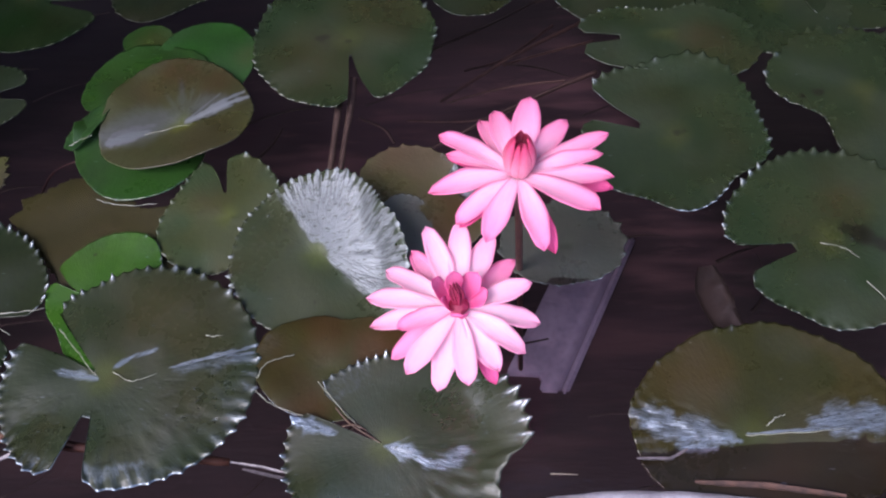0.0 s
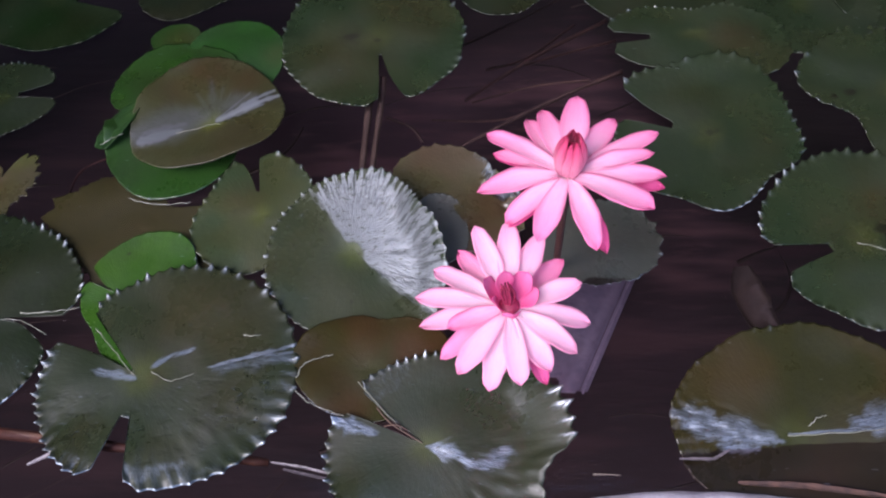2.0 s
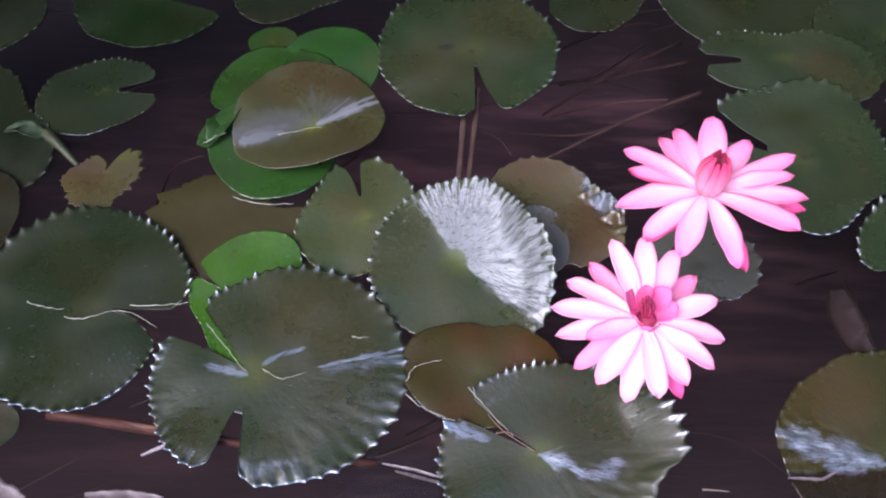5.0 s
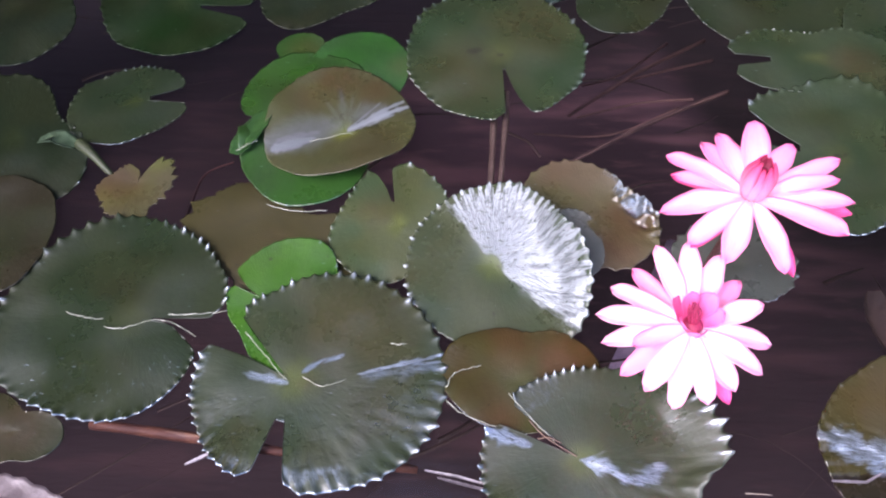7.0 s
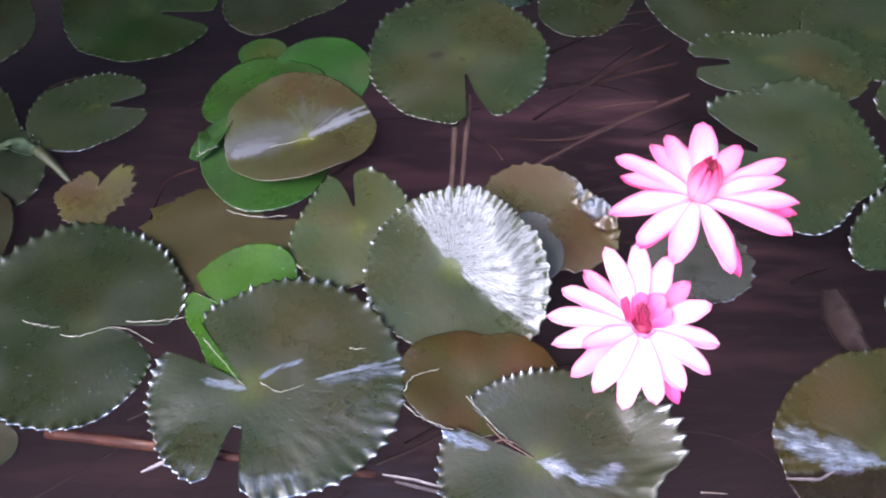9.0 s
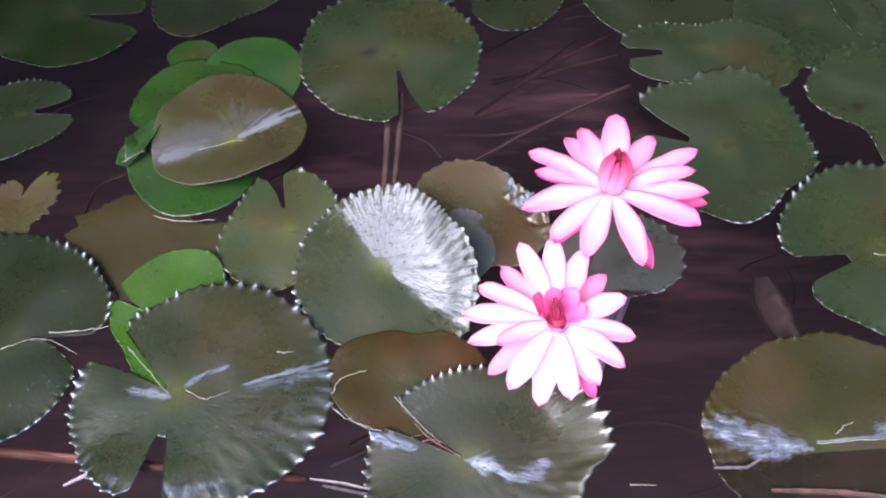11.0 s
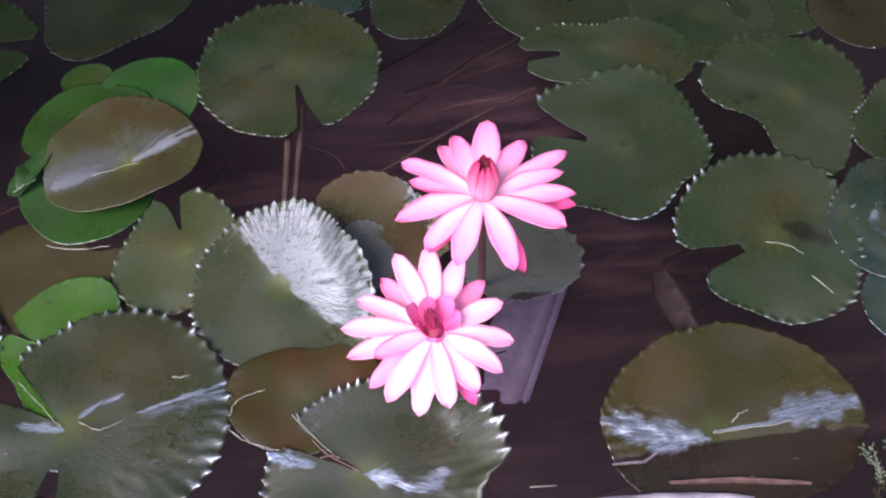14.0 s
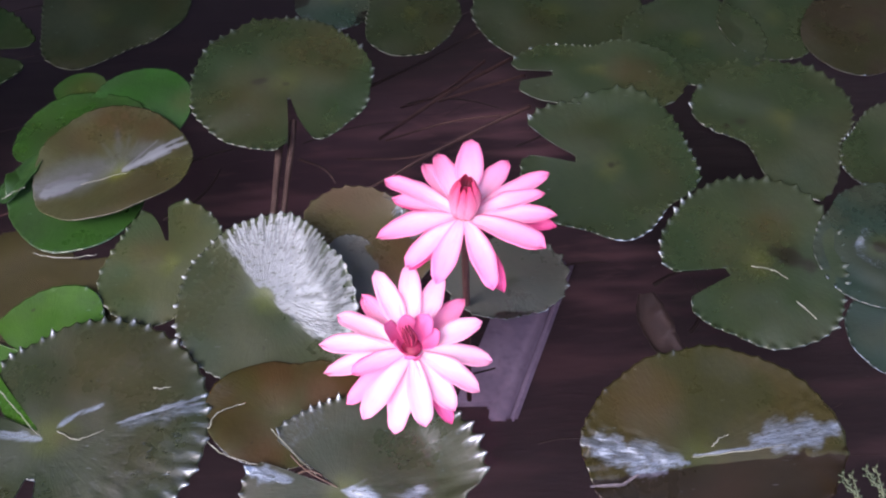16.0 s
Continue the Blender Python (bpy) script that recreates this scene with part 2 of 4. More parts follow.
# shade painted into the green of the far-left and back pads
DIM_SHADED = leaf_material("pad_dim_shaded", (0.010, 0.0155, 0.007), (0.013, 0.017, 0.007), (0.020, 0.026, 0.008), rough=0.42, gloss=0.25)
OLIVE = leaf_material("pad_olive", (0.026, 0.026, 0.0085), (0.034, 0.0275, 0.0095), (0.050, 0.058, 0.012), gloss=0.5, silver=(0.33, 0.375, 0.42), patch=1.4, dashes=0.6, sheen_relief=0.35, spread=(0.15, 0.9))
BRIGHT = leaf_material("pad_bright_green", (0.019, 0.058, 0.008), (0.017, 0.046, 0.008), (0.032, 0.078, 0.010), rough=0.3)
LIME = leaf_material("pad_lime_green", (0.036, 0.112, 0.009), (0.026, 0.090, 0.009), (0.052, 0.125, 0.012), rough=0.3)
BROWN = leaf_material("pad_brown", (0.019, 0.016, 0.009), (0.017, 0.018, 0.008), (0.024, 0.024, 0.008), gloss=0.35)
RUST = leaf_material("pad_rust", (0.036, 0.026, 0.008), (0.030, 0.034, 0.009), (0.040, 0.040, 0.011), blotch=0.7, gloss=0.3)
PINK = petal_material("petal_pink", (0.96, 0.62, 0.78), (0.95, 0.36, 0.60), (0.88, 0.13, 0.36))
HEART_PINK = petal_material("petal_heart_pink", (0.82, 0.12, 0.34), (0.88, 0.24, 0.49), (0.80, 0.12, 0.36))
PALE_PINK = petal_material("petal_pale_pink", (0.96, 0.73, 0.83), (0.96, 0.53, 0.71), (0.92, 0.26, 0.48))
MID_PINK = petal_material("petal_mid_pink", (0.94, 0.42, 0.64), (0.93, 0.34, 0.58), (0.88, 0.17, 0.40))
DEEP_PINK = petal_material("petal_deep_pink", (0.82, 0.20, 0.45), (0.78, 0.12, 0.36), (0.65, 0.04, 0.18))
CRIMSON = petal_material("petal_crimson", (0.90, 0.40, 0.54), (0.76, 0.08, 0.22), (0.48, 0.012, 0.07))
STAMEN = plain_material("stamen_dark_red", (0.22, 0.01, 0.05), (0.35, 0.03, 0.08), 0.5, 200.0)
CRIMSON_BASE = plain_material("receptacle_pink", (0.60, 0.30, 0.32), (0.50, 0.20, 0.22), 0.5, 120.0)
STALK = plain_material("stalk_red_brown", (0.075, 0.030, 0.028), (0.10, 0.045, 0.038), 0.45, 60.0)
STRAW = plain_material("dead_stalk", (0.165, 0.135, 0.105), (0.115, 0.09, 0.072), 0.7, 50.0)
RUSTY_STRAW = plain_material("rusty_dead_stalk", (0.175, 0.088, 0.052), (0.10, 0.048, 0.033), 0.6, 30.0)
# pale colour that paints in the sky's reflection on a glossy leaf
SKY_PALE = plain_material("sky_pale_leaf", (0.40, 0.38, 0.42), (0.28, 0.26, 0.30), 0.3, 30.0, 0.2)
DULL = plain_material("bleached_scrap", (0.17, 0.145, 0.155), (0.10, 0.085, 0.09), 0.4, 40.0)
BITS = plain_material("leaf_rim_fibre", (0.30, 0.30, 0.25), (0.18, 0.19, 0.14), 0.35, 60.0)
DARK_LEAF = plain_material("dark_leaf", (0.016, 0.045, 0.012), (0.024, 0.060, 0.014), 0.35, 50.0)
DROWNED_LEAF = plain_material("drowned_leaf", (0.036, 0.027, 0.020), (0.022, 0.018, 0.014), 0.6, 40.0)
GREY_LEAF = plain_material("grey_dead_leaf", (0.16, 0.13, 0.13), (0.09, 0.07, 0.07), 0.4, 40.0)
RUST_SCRAP = plain_material("rust_brown_scrap", (0.105, 0.055, 0.040), (0.055, 0.032, 0.026), 0.85, 60.0)
CURL = plain_material("curled_leaf", (0.060, 0.095, 0.050), (0.036, 0.062, 0.030), 0.6, 60.0)
YELLOW_STALK = plain_material("yellow_leaf_stalk", (0.030, 0.038, 0.010), (0.020, 0.027, 0.008), 0.6, 50.0)
CONCRETE = plain_material("drowned_concrete", (0.40, 0.38, 0.52), (0.27, 0.255, 0.37), 0.8, 12.0)
WEED = plain_material("water_weed", (0.040, 0.058, 0.025), (0.075, 0.090, 0.045), 0.6, 80.0)
# lightened copy of the fibre brown, for stalks in the pads' shade
LIGHTENED_FIBRE = plain_material("lightened_fibre", (0.145, 0.095, 0.082), (0.105, 0.070, 0.062), 0.85, 18.0)
FIBRE = plain_material("drowned_fibre", (0.098, 0.068, 0.060), (0.068, 0.048, 0.043), 0.8, 25.0)
TWIG = plain_material("twig_brown", (0.115, 0.070, 0.045), (0.07, 0.042, 0.03), 0.7, 60.0)


def water_material():
    m = Nodes("pond_water")
    xyz = m.coords((1.0, 2.4, 1.0))
    swell = m.noise(xyz, 5.0, 2.0, 0.5)
    small = m.noise(xyz, 26.0, 2.0, 0.5)
    normal = m.bump(m.math("ADD", swell, m.math("MULTIPLY", small, 0.12)), 0.35, 0.01)
    clear = m.node("ShaderNodeBsdfTransparent", Color=(0.78, 0.70, 0.72))
    gloss = m.node("ShaderNodeBsdfGlossy", Color=(0.96, 0.86, 0.84), Roughness=0.10, Normal=normal)
    f = m.node("ShaderNodeFresnel", IOR=1.33, Normal=normal)
    murk = m.node("ShaderNodeBsdfDiffuse", Color=(0.115, 0.092, 0.098))
    return m.done(mixed(m, f, mixed(m, 0.016, clear, murk), gloss))


def mud_material():
    """The pond's floor: dark mud with soft, long drifts of rotting stalks in one direction."""
    m = Nodes("pond_mud")
    c = m.t.nodes.new("ShaderNodeTexCoord")
    p = m.t.nodes.new("ShaderNodeMapping")
    p.inputs["Rotation"].default_value = (0, 0, radians(-24))
    p.inputs["Scale"].default_value = (1.0, 4.5, 1.0)
    m.t.links.new(c.outputs["Object"], p.inputs[0])
    drift = m.noise(p.outputs[0], 2.2, 2.0, 0.5)
    thin = m.noise(p.outputs[0], 7.0, 3.0, 0.6)
    cloud = m.noise(c.outputs["Object"], 1.6, 2.0, 0.5)
    col = m.mix(m.step(cloud, 0.35, 0.65), (0.011, 0.0085, 0.0095), (0.025, 0.0185, 0.0200))
    col = m.mix(m.step(drift, 0.48, 0.72, 0.0, 0.85), col, (0.049, 0.032, 0.031))
    col = m.mix(m.step(thin, 0.5, 0.8, 0.0, 0.4), col, (0.060, 0.038, 0.035))
    # painted shade: the mud is lightened close by and unevenly darkened far off
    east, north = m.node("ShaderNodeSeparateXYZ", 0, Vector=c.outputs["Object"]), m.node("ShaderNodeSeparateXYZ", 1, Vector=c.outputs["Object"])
    far_reach = m.math("ADD", north, m.math("ADD", m.step(east, -0.9, -1.5, 0.0, 0.5), m.step(east, 0.35, 0.75, 0.0, 0.75)))
    near_tone = m.step(m.math("ADD", far_reach, m.math("MULTIPLY", m.math("SUBTRACT", cloud, 0.5), 0.6)), 1.68, 2.08, 1.0, 0.0)
    mid_tone = m.step(m.math("ADD", north, m.math("MULTIPLY", m.math("SUBTRACT", cloud, 0.5), 0.8)), 0.85, 1.35)
    col = m.mix(near_tone, m.mix(1.0, col, (0.36, 0.38, 0.42), "MULTIPLY"), m.mix(mid_tone, m.mix(1.0, col, (1.15, 1.12, 1.20), "MULTIPLY"), m.mix(1.0, col, (2.3, 2.25, 2.4), "MULTIPLY")))
    # painted haze: the mud is lightened again in a round patch behind the flowers
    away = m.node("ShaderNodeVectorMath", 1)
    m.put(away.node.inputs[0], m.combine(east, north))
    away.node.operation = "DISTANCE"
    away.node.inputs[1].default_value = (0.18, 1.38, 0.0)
    haze_patch = m.step(m.math("ADD", away, m.math("MULTIPLY", m.math("SUBTRACT", cloud, 0.5), 0.7)), 0.30, 0.95, 1.0, 0.0)
    col = m.mix(haze_patch, m.mix(1.0, col, (0.80, 0.82, 0.84), "MULTIPLY"), m.mix(1.0, col, (2.1, 2.0, 2.12), "MULTIPLY"))
    return m.done(m.principled(Base_Color=col, Roughness=0.9, Normal=m.bump(thin, 0.3, 0.01)))


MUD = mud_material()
TREES = plain_material("far_foliage", (0.030, 0.045, 0.020), (0.014, 0.022, 0.010), 0.8, 1.2, relief=1.0)
WATER = water_material()


# ---- builders ----
def thing(name, at, label, category, group="", kind=""):
    ob = new(name)
    ob.location = at
    ob.empty_display_size = 0.02
    return tagged(ob, label, category, group, kind)


def part(name, mesh, material, parent=None, label=""):
    """Links a mesh or bmesh as one object, under its thing."""
    if isinstance(mesh, bmesh.types.BMesh):
        data = bpy.data.meshes.new(name)
        mesh.to_mesh(data)
        mesh.free()
        mesh = data
    mesh.materials.append(material)
    for p in mesh.polygons:
        p.use_smooth = True
    ob = new(name, mesh)
    if parent is not None:
        ob.parent = parent
    return tagged(ob, label)


def with_attributes(name, verts, faces, **values):
    mesh = bpy.data.meshes.new(name)
    mesh.from_pydata(verts, [], faces)
    for key, v in values.items():
        a = mesh.attributes.new(key, "FLOAT", "POINT")
        a.data.foreach_set("value", np.asarray(v, dtype=np.float32))
    mesh.update()
    return mesh


def smooth(x, lo, hi):
    t = np.clip((x - lo) / (hi - lo), 0, 1)
    return t * t * (3 - 2 * t)


RHO = np.array([0.03, 0.07, 0.12, 0.17, 0.23, 0.29, 0.35, 0.41, 0.47, 0.53, 0.59, 0.65, 0.71, 0.77, 0.82, 0.87, 0.91, 0.94, 0.96, 0.98, 1.0])
THICK = 0.0014


def turn_diff(a, b):
    return (a - b + np.pi) % (2 * np.pi) - np.pi


def blade(shape, seed, dips=(), teeth=(46, 0.022, 0.006), fold=None, sink=None, lifts=(), wave=0.004, sheen_zones=(), streaks=(), crinkles=(), stain_shades=(), ribs=0.0, rib_turn=0.0, rim_sheen=0.6, lines=(), rings=None, jag=0.0, ticks=(), flushes=()):
    """A pad's blade round its hub. shape: mean radius and the cosine and sine terms of its outline. dips: (angle, half
    width, inner share) of the sinus and of tears, and how soft their two sides are. fold: (direction, rise, softness),
    the side to the direction's left rises; sink: the same, going down.
    lifts: (angle, half width, height) of raised rims. sheen_zones: (angle, half width, rho from, rho to, strength) of
    painted silvery sheen. streaks: (x, y, x, y, half width, strength) of such sheen. stain_shades: (x, y, radius) of
    dark spots, holes and a fold's painted shadow, and how dark. jag: how ragged the outline is. ticks: (angle, half
    width, strength) of the stretches whose teeth get painted white glints, and how far in they begin. flushes: (x, y,
    radius, strength) of rust-brown ageing. lines: (angle, half width, strength) of bright lines painted on the
    outermost rims."""
    rng = np.random.default_rng(seed)
    n, amp, up = teeth
    th = np.linspace(0, 2 * np.pi, max(240, n * 7), endpoint=False)
    extra = []
    for a, w, *_ in dips:
        for side in (-1, 1):
            extra += [radians(a + side * (w + d)) for d in (-0.9, -0.3, 0.3, 0.9)]
    th = np.unique(np.round(np.concatenate([th, np.array(extra) % (2 * np.pi)]) if extra else th, 5))
    R = np.full_like(th, shape[0])
    for k in range(1, (len(shape) + 1) // 2):
        R = R + shape[2 * k - 1] * np.cos(k * th) + shape[2 * k] * np.sin(k * th)
    for k in range(5, 12):
        R = R + shape[0] * 0.004 * rng.normal() * np.cos(k * th + rng.uniform(0, 6.28))
    if jag:
        R = R * (1 + jag * np.array([noise.noise(Vector((9 * math.cos(a), 9 * math.sin(a), seed))) + 0.5 * noise.noise(Vector((23 * math.cos(a), 23 * math.sin(a), seed))) for a in th]))
    mask = np.ones_like(th)
    whole = R
    for a, w, inner, *soft in dips:
        turn = turn_diff(th, radians(a))
        d = np.abs(turn)
        lo, hi = soft or (0.9, 0.9)
        s = np.where(turn < 0, lo, hi)
        inside = 1 - np.where(s > 2, (np.clip((d - radians(w) + np.radians(s)) / (2 * np.radians(s)), 0, 1)) ** 0.7, smooth(d, radians(w) - np.radians(s), radians(w) + np.radians(s)))
        corner = 1 - 0.10 * (1 - smooth(d, radians(w), radians(w + 9))) * (w > 3)
        R = R * corner * (1 - inside * (1 - inner))
        mask = mask * (1 - inside)
    phase = th * n / (2 * np.pi) + 0.35 * np.sin(3 * th + seed)
    idx = np.floor(phase).astype(int) % n
    size = rng.uniform(0.35, 1.25, n)[idx]
    frac = phase - np.floor(phase)
    tooth = (1 - np.abs(2 * frac - 1)) ** 2.0 * size * mask
    rho, ang = np.meshgrid(RHO, th, indexing="ij")
    edge = smooth(rho, 0.9, 1.0)
    T = np.broadcast_to(tooth, rho.shape)
    share = np.broadcast_to(R / whole, rho.shape)
    keep = 0.8 * share
    reach = np.where(rho < keep, rho, keep + (rho - keep) * (share - keep) / (1 - keep))
    r = reach * whole * (1 + amp * (T - 0.5) * edge * mask)
    x, y = r * np.cos(ang), r * np.sin(ang)
    z = np.zeros_like(x)
    off = rng.uniform(0, 40)
    for i in range(x.shape[0]):
        for j in range(x.shape[1]):
            z[i, j] = wave * noise.noise(Vector((x[i, j] * 16 + off, y[i, j] * 16, seed * 0.37))) * (0.3 + rho[i, j])
    z = z + up * (T - 0.12) * smooth(rho, 0.925, 1.0)
    for a, w, r0, h in crinkles:
        where = (1 - smooth(np.abs(turn_diff(ang, radians(a))), radians(w * 0.5), radians(w))) * smooth(rho, r0, r0 + 0.2)
        for i, j in zip(*np.nonzero(where > 0.01)):
            z[i, j] += h * where[i, j] * noise.noise(Vector((x[i, j] * 95, y[i, j] * 80, seed)))
    if rings:
        z = z + rings[0] * np.cos(2 * np.pi * rings[1] * rho + 0.5 * np.sin(2 * ang)) * (1 - smooth(rho, 0.75, 0.95))
    if ribs:
        z = z + ribs * np.sin(ang * n * 0.8) * smooth(rho, 0.78, 0.97) * smooth(np.cos(ang - radians(rib_turn)), 0.0, 0.4)
    z = z - 0.0008 * np.exp(-(rho / 0.12) ** 2)
    if fold:
        d = math.cos(radians(fold[0])) * y - math.sin(radians(fold[0])) * x
        z = z + fold[1] * (np.sqrt(d * d + fold[2] ** 2) + d - fold[2]) / 2
    if sink:
        d = math.cos(radians(sink[0])) * y - math.sin(radians(sink[0])) * x
        z = z - sink[1] * (np.sqrt(d * d + sink[2] ** 2) + d - sink[2]) / 2
    for a, w, h in lifts:
        z = z + h * np.exp(-(turn_diff(ang, radians(a)) / radians(w)) ** 2) * smooth(rho, 0.62, 1.0)
    arc = 0.25 + 0.75 * smooth(np.sin(2 * ang + seed) + 0.7 * np.sin(3 * ang + 2.3 * seed) + 0.5 * np.sin(7 * ang + seed), -0.5, 0.7)
    tick = np.zeros_like(x)
    for a, w, s, *begin in ticks:
        inner = (begin or [0.945])[0]
        near = 1 - smooth(np.abs(turn_diff(ang, radians(a))), radians(w * 0.7), radians(w))
        tick = np.maximum(tick, s * near * smooth(T, 0.45, 0.72) * smooth(rho, inner, inner + 0.03))
    sheen_mask = rim_sheen * T ** 1.5 * arc * smooth(rho, 0.93, 0.97)
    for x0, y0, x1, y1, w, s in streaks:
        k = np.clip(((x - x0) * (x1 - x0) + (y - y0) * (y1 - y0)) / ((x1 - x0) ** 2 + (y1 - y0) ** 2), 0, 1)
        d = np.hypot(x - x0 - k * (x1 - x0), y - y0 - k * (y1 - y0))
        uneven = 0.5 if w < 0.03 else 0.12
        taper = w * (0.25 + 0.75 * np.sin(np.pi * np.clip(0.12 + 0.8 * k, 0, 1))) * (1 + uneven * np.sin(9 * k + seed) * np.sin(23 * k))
        sheen_mask = np.maximum(sheen_mask, s * (1 - smooth(d, taper * 0.2, taper * 1.3)))
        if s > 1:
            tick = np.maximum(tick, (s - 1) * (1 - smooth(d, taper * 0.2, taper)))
    for a, w, r0, r1, s in sheen_zones:
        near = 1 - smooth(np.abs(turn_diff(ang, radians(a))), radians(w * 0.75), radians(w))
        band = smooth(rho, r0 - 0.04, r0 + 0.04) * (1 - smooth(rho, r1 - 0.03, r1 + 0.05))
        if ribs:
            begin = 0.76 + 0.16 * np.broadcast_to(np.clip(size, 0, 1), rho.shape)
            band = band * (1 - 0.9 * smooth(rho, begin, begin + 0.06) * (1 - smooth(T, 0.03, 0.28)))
        sheen_mask = np.maximum(sheen_mask, s * near * band)
    for a, w, s in lines:
        near = 1 - smooth(np.abs(turn_diff(ang, radians(a))), radians(w * 0.6), radians(w))
        sheen_mask = np.maximum(sheen_mask, s * near * (rho > 0.985))
    stain_shade = np.zeros_like(x)
    for x0, y0, w, *dark in stain_shades:
        stain_shade = np.maximum(stain_shade, (dark or [1.0])[0] - smooth(np.hypot(x - x0, y - y0), w * 0.3, w * 1.2))
    flush = np.zeros_like(x)
    for x0, y0, w, s in flushes:
        flush = np.maximum(flush, s * (1 - smooth(np.hypot(x - x0, y - y0), w * 0.2, w * 1.2)))
    m = len(th)
    rows = len(RHO)
    top = np.stack([x, y, z], -1).reshape(-1, 3)
    hub = np.array([[0, 0, z[0].mean()]])
    low = top - np.array([0, 0, THICK])
    verts = np.concatenate([top, low, hub, hub - np.array([[0, 0, THICK]])])
    N = rows * m
    faces = []
    for i in range(rows - 1):
        a, b = i * m, (i + 1) * m
        for j in range(m):
            k = (j + 1) % m
            faces.append((a + j, b + j, b + k, a + k))
            faces.append((N + a + k, N + b + k, N + b + j, N + a + j))
    e = (rows - 1) * m
    for j in range(m):
        k = (j + 1) % m
        faces.append((2 * N, j, k))
        faces.append((2 * N + 1, N + k, N + j))
        faces.append((e + j, N + e + j, N + e + k, e + k))
    one = lambda v: np.concatenate([v.reshape(-1), v.reshape(-1), v[0, :1], v[0, :1]])
    # the angle is laid out as a sine pair's seamless stand-in: it runs to and fro once round the leaf
    swing = np.abs(turn_diff(ang, radians(dips[0][0] if dips else 0)))
    return with_attributes("blade", verts.tolist(), faces, rho=one(reach), ang=one(swing), sheen_mask=one(sheen_mask), stain_shade=one(stain_shade), tick=one(tick), flush=one(flush))


def tube(points, r0, r1, sides=8, wobble=0.0, seed=0, stray=0.0):
    """A tapering stalk through the points."""
    rng = random.Random(seed)
    pts = [Vector(p) for p in points]
    fine = []
    for i in range(len(pts) - 1):
        p0, p1, p2, p3 = pts[max(i - 1, 0)], pts[i], pts[i + 1], pts[min(i + 2, len(pts) - 1)]
        for s in range(6):
            t = s / 6
            fine.append(0.5 * ((2 * p1) + (p2 - p0) * t + (2 * p0 - 5 * p1 + 4 * p2 - p3) * t * t + (3 * p1 - p0 - 3 * p2 + p3) * t ** 3))
    fine.append(pts[-1])
    fine = [p + Vector((rng.uniform(-1, 1), rng.uniform(-1, 1), rng.uniform(-0.3, 0.3))) * stray for p in fine]
    bm = bmesh.new()
    rings = []
    for i, p in enumerate(fine):
        d = (fine[min(i + 1, len(fine) - 1)] - fine[max(i - 1, 0)]).normalized()
        side = d.cross(Vector((0.13, 0.21, 1)) if abs(d.z) < 0.9 else Vector((0, 1, 0))).normalized()
        upv = side.cross(d)
        r = (r0 + (r1 - r0) * i / (len(fine) - 1)) * (1 + wobble * rng.uniform(-1, 1))
        rings.append([bm.verts.new(p + (side * math.cos(2 * math.pi * k / sides) + upv * math.sin(2 * math.pi * k / sides)) * r) for k in range(sides)])
    for a, b in zip(rings, rings[1:]):
        for k in range(sides):
            bm.faces.new((a[k], a[(k + 1) % sides], b[(k + 1) % sides], b[k]))
    bm.faces.new(rings[0][::-1])
    bm.faces.new(rings[-1])
    return bm


def lily_pad(at, shape, material, seed, z=0.005, label="", stalk=True, rims=(), **how):
    pad = thing("lily_pad", (at[0], at[1], z), label, "lily pad", "lily pads on the pond")
    leaf = blade(shape, seed, **how)
    part("blade", leaf, material, pad)
    if stalk:
        rng = random.Random(seed)
        foot = Vector((at[0] + 0.1 + rng.uniform(-0.03, 0.03), at[1] + rng.uniform(-0.03, 0.03), -0.9)) * 0.3
        part("stalk", tube([(0, 0, -0.004), foot * 0.25, foot * 0.6, foot], 0.0035, 0.005), STALK, pad, "submerged red-brown leaf stalk")
    # thin pale tubes: mostly leaf rims, a few added as glints
    for pts in rims:
        part("rim", tube([(x, y, h + 0.0005) for x, y, h in pts], 0.0007, 0.0004, 6, 0.35, seed, 0.0011), BITS, pad, "pale curled rim or painted glint of the leaf")
    return pad


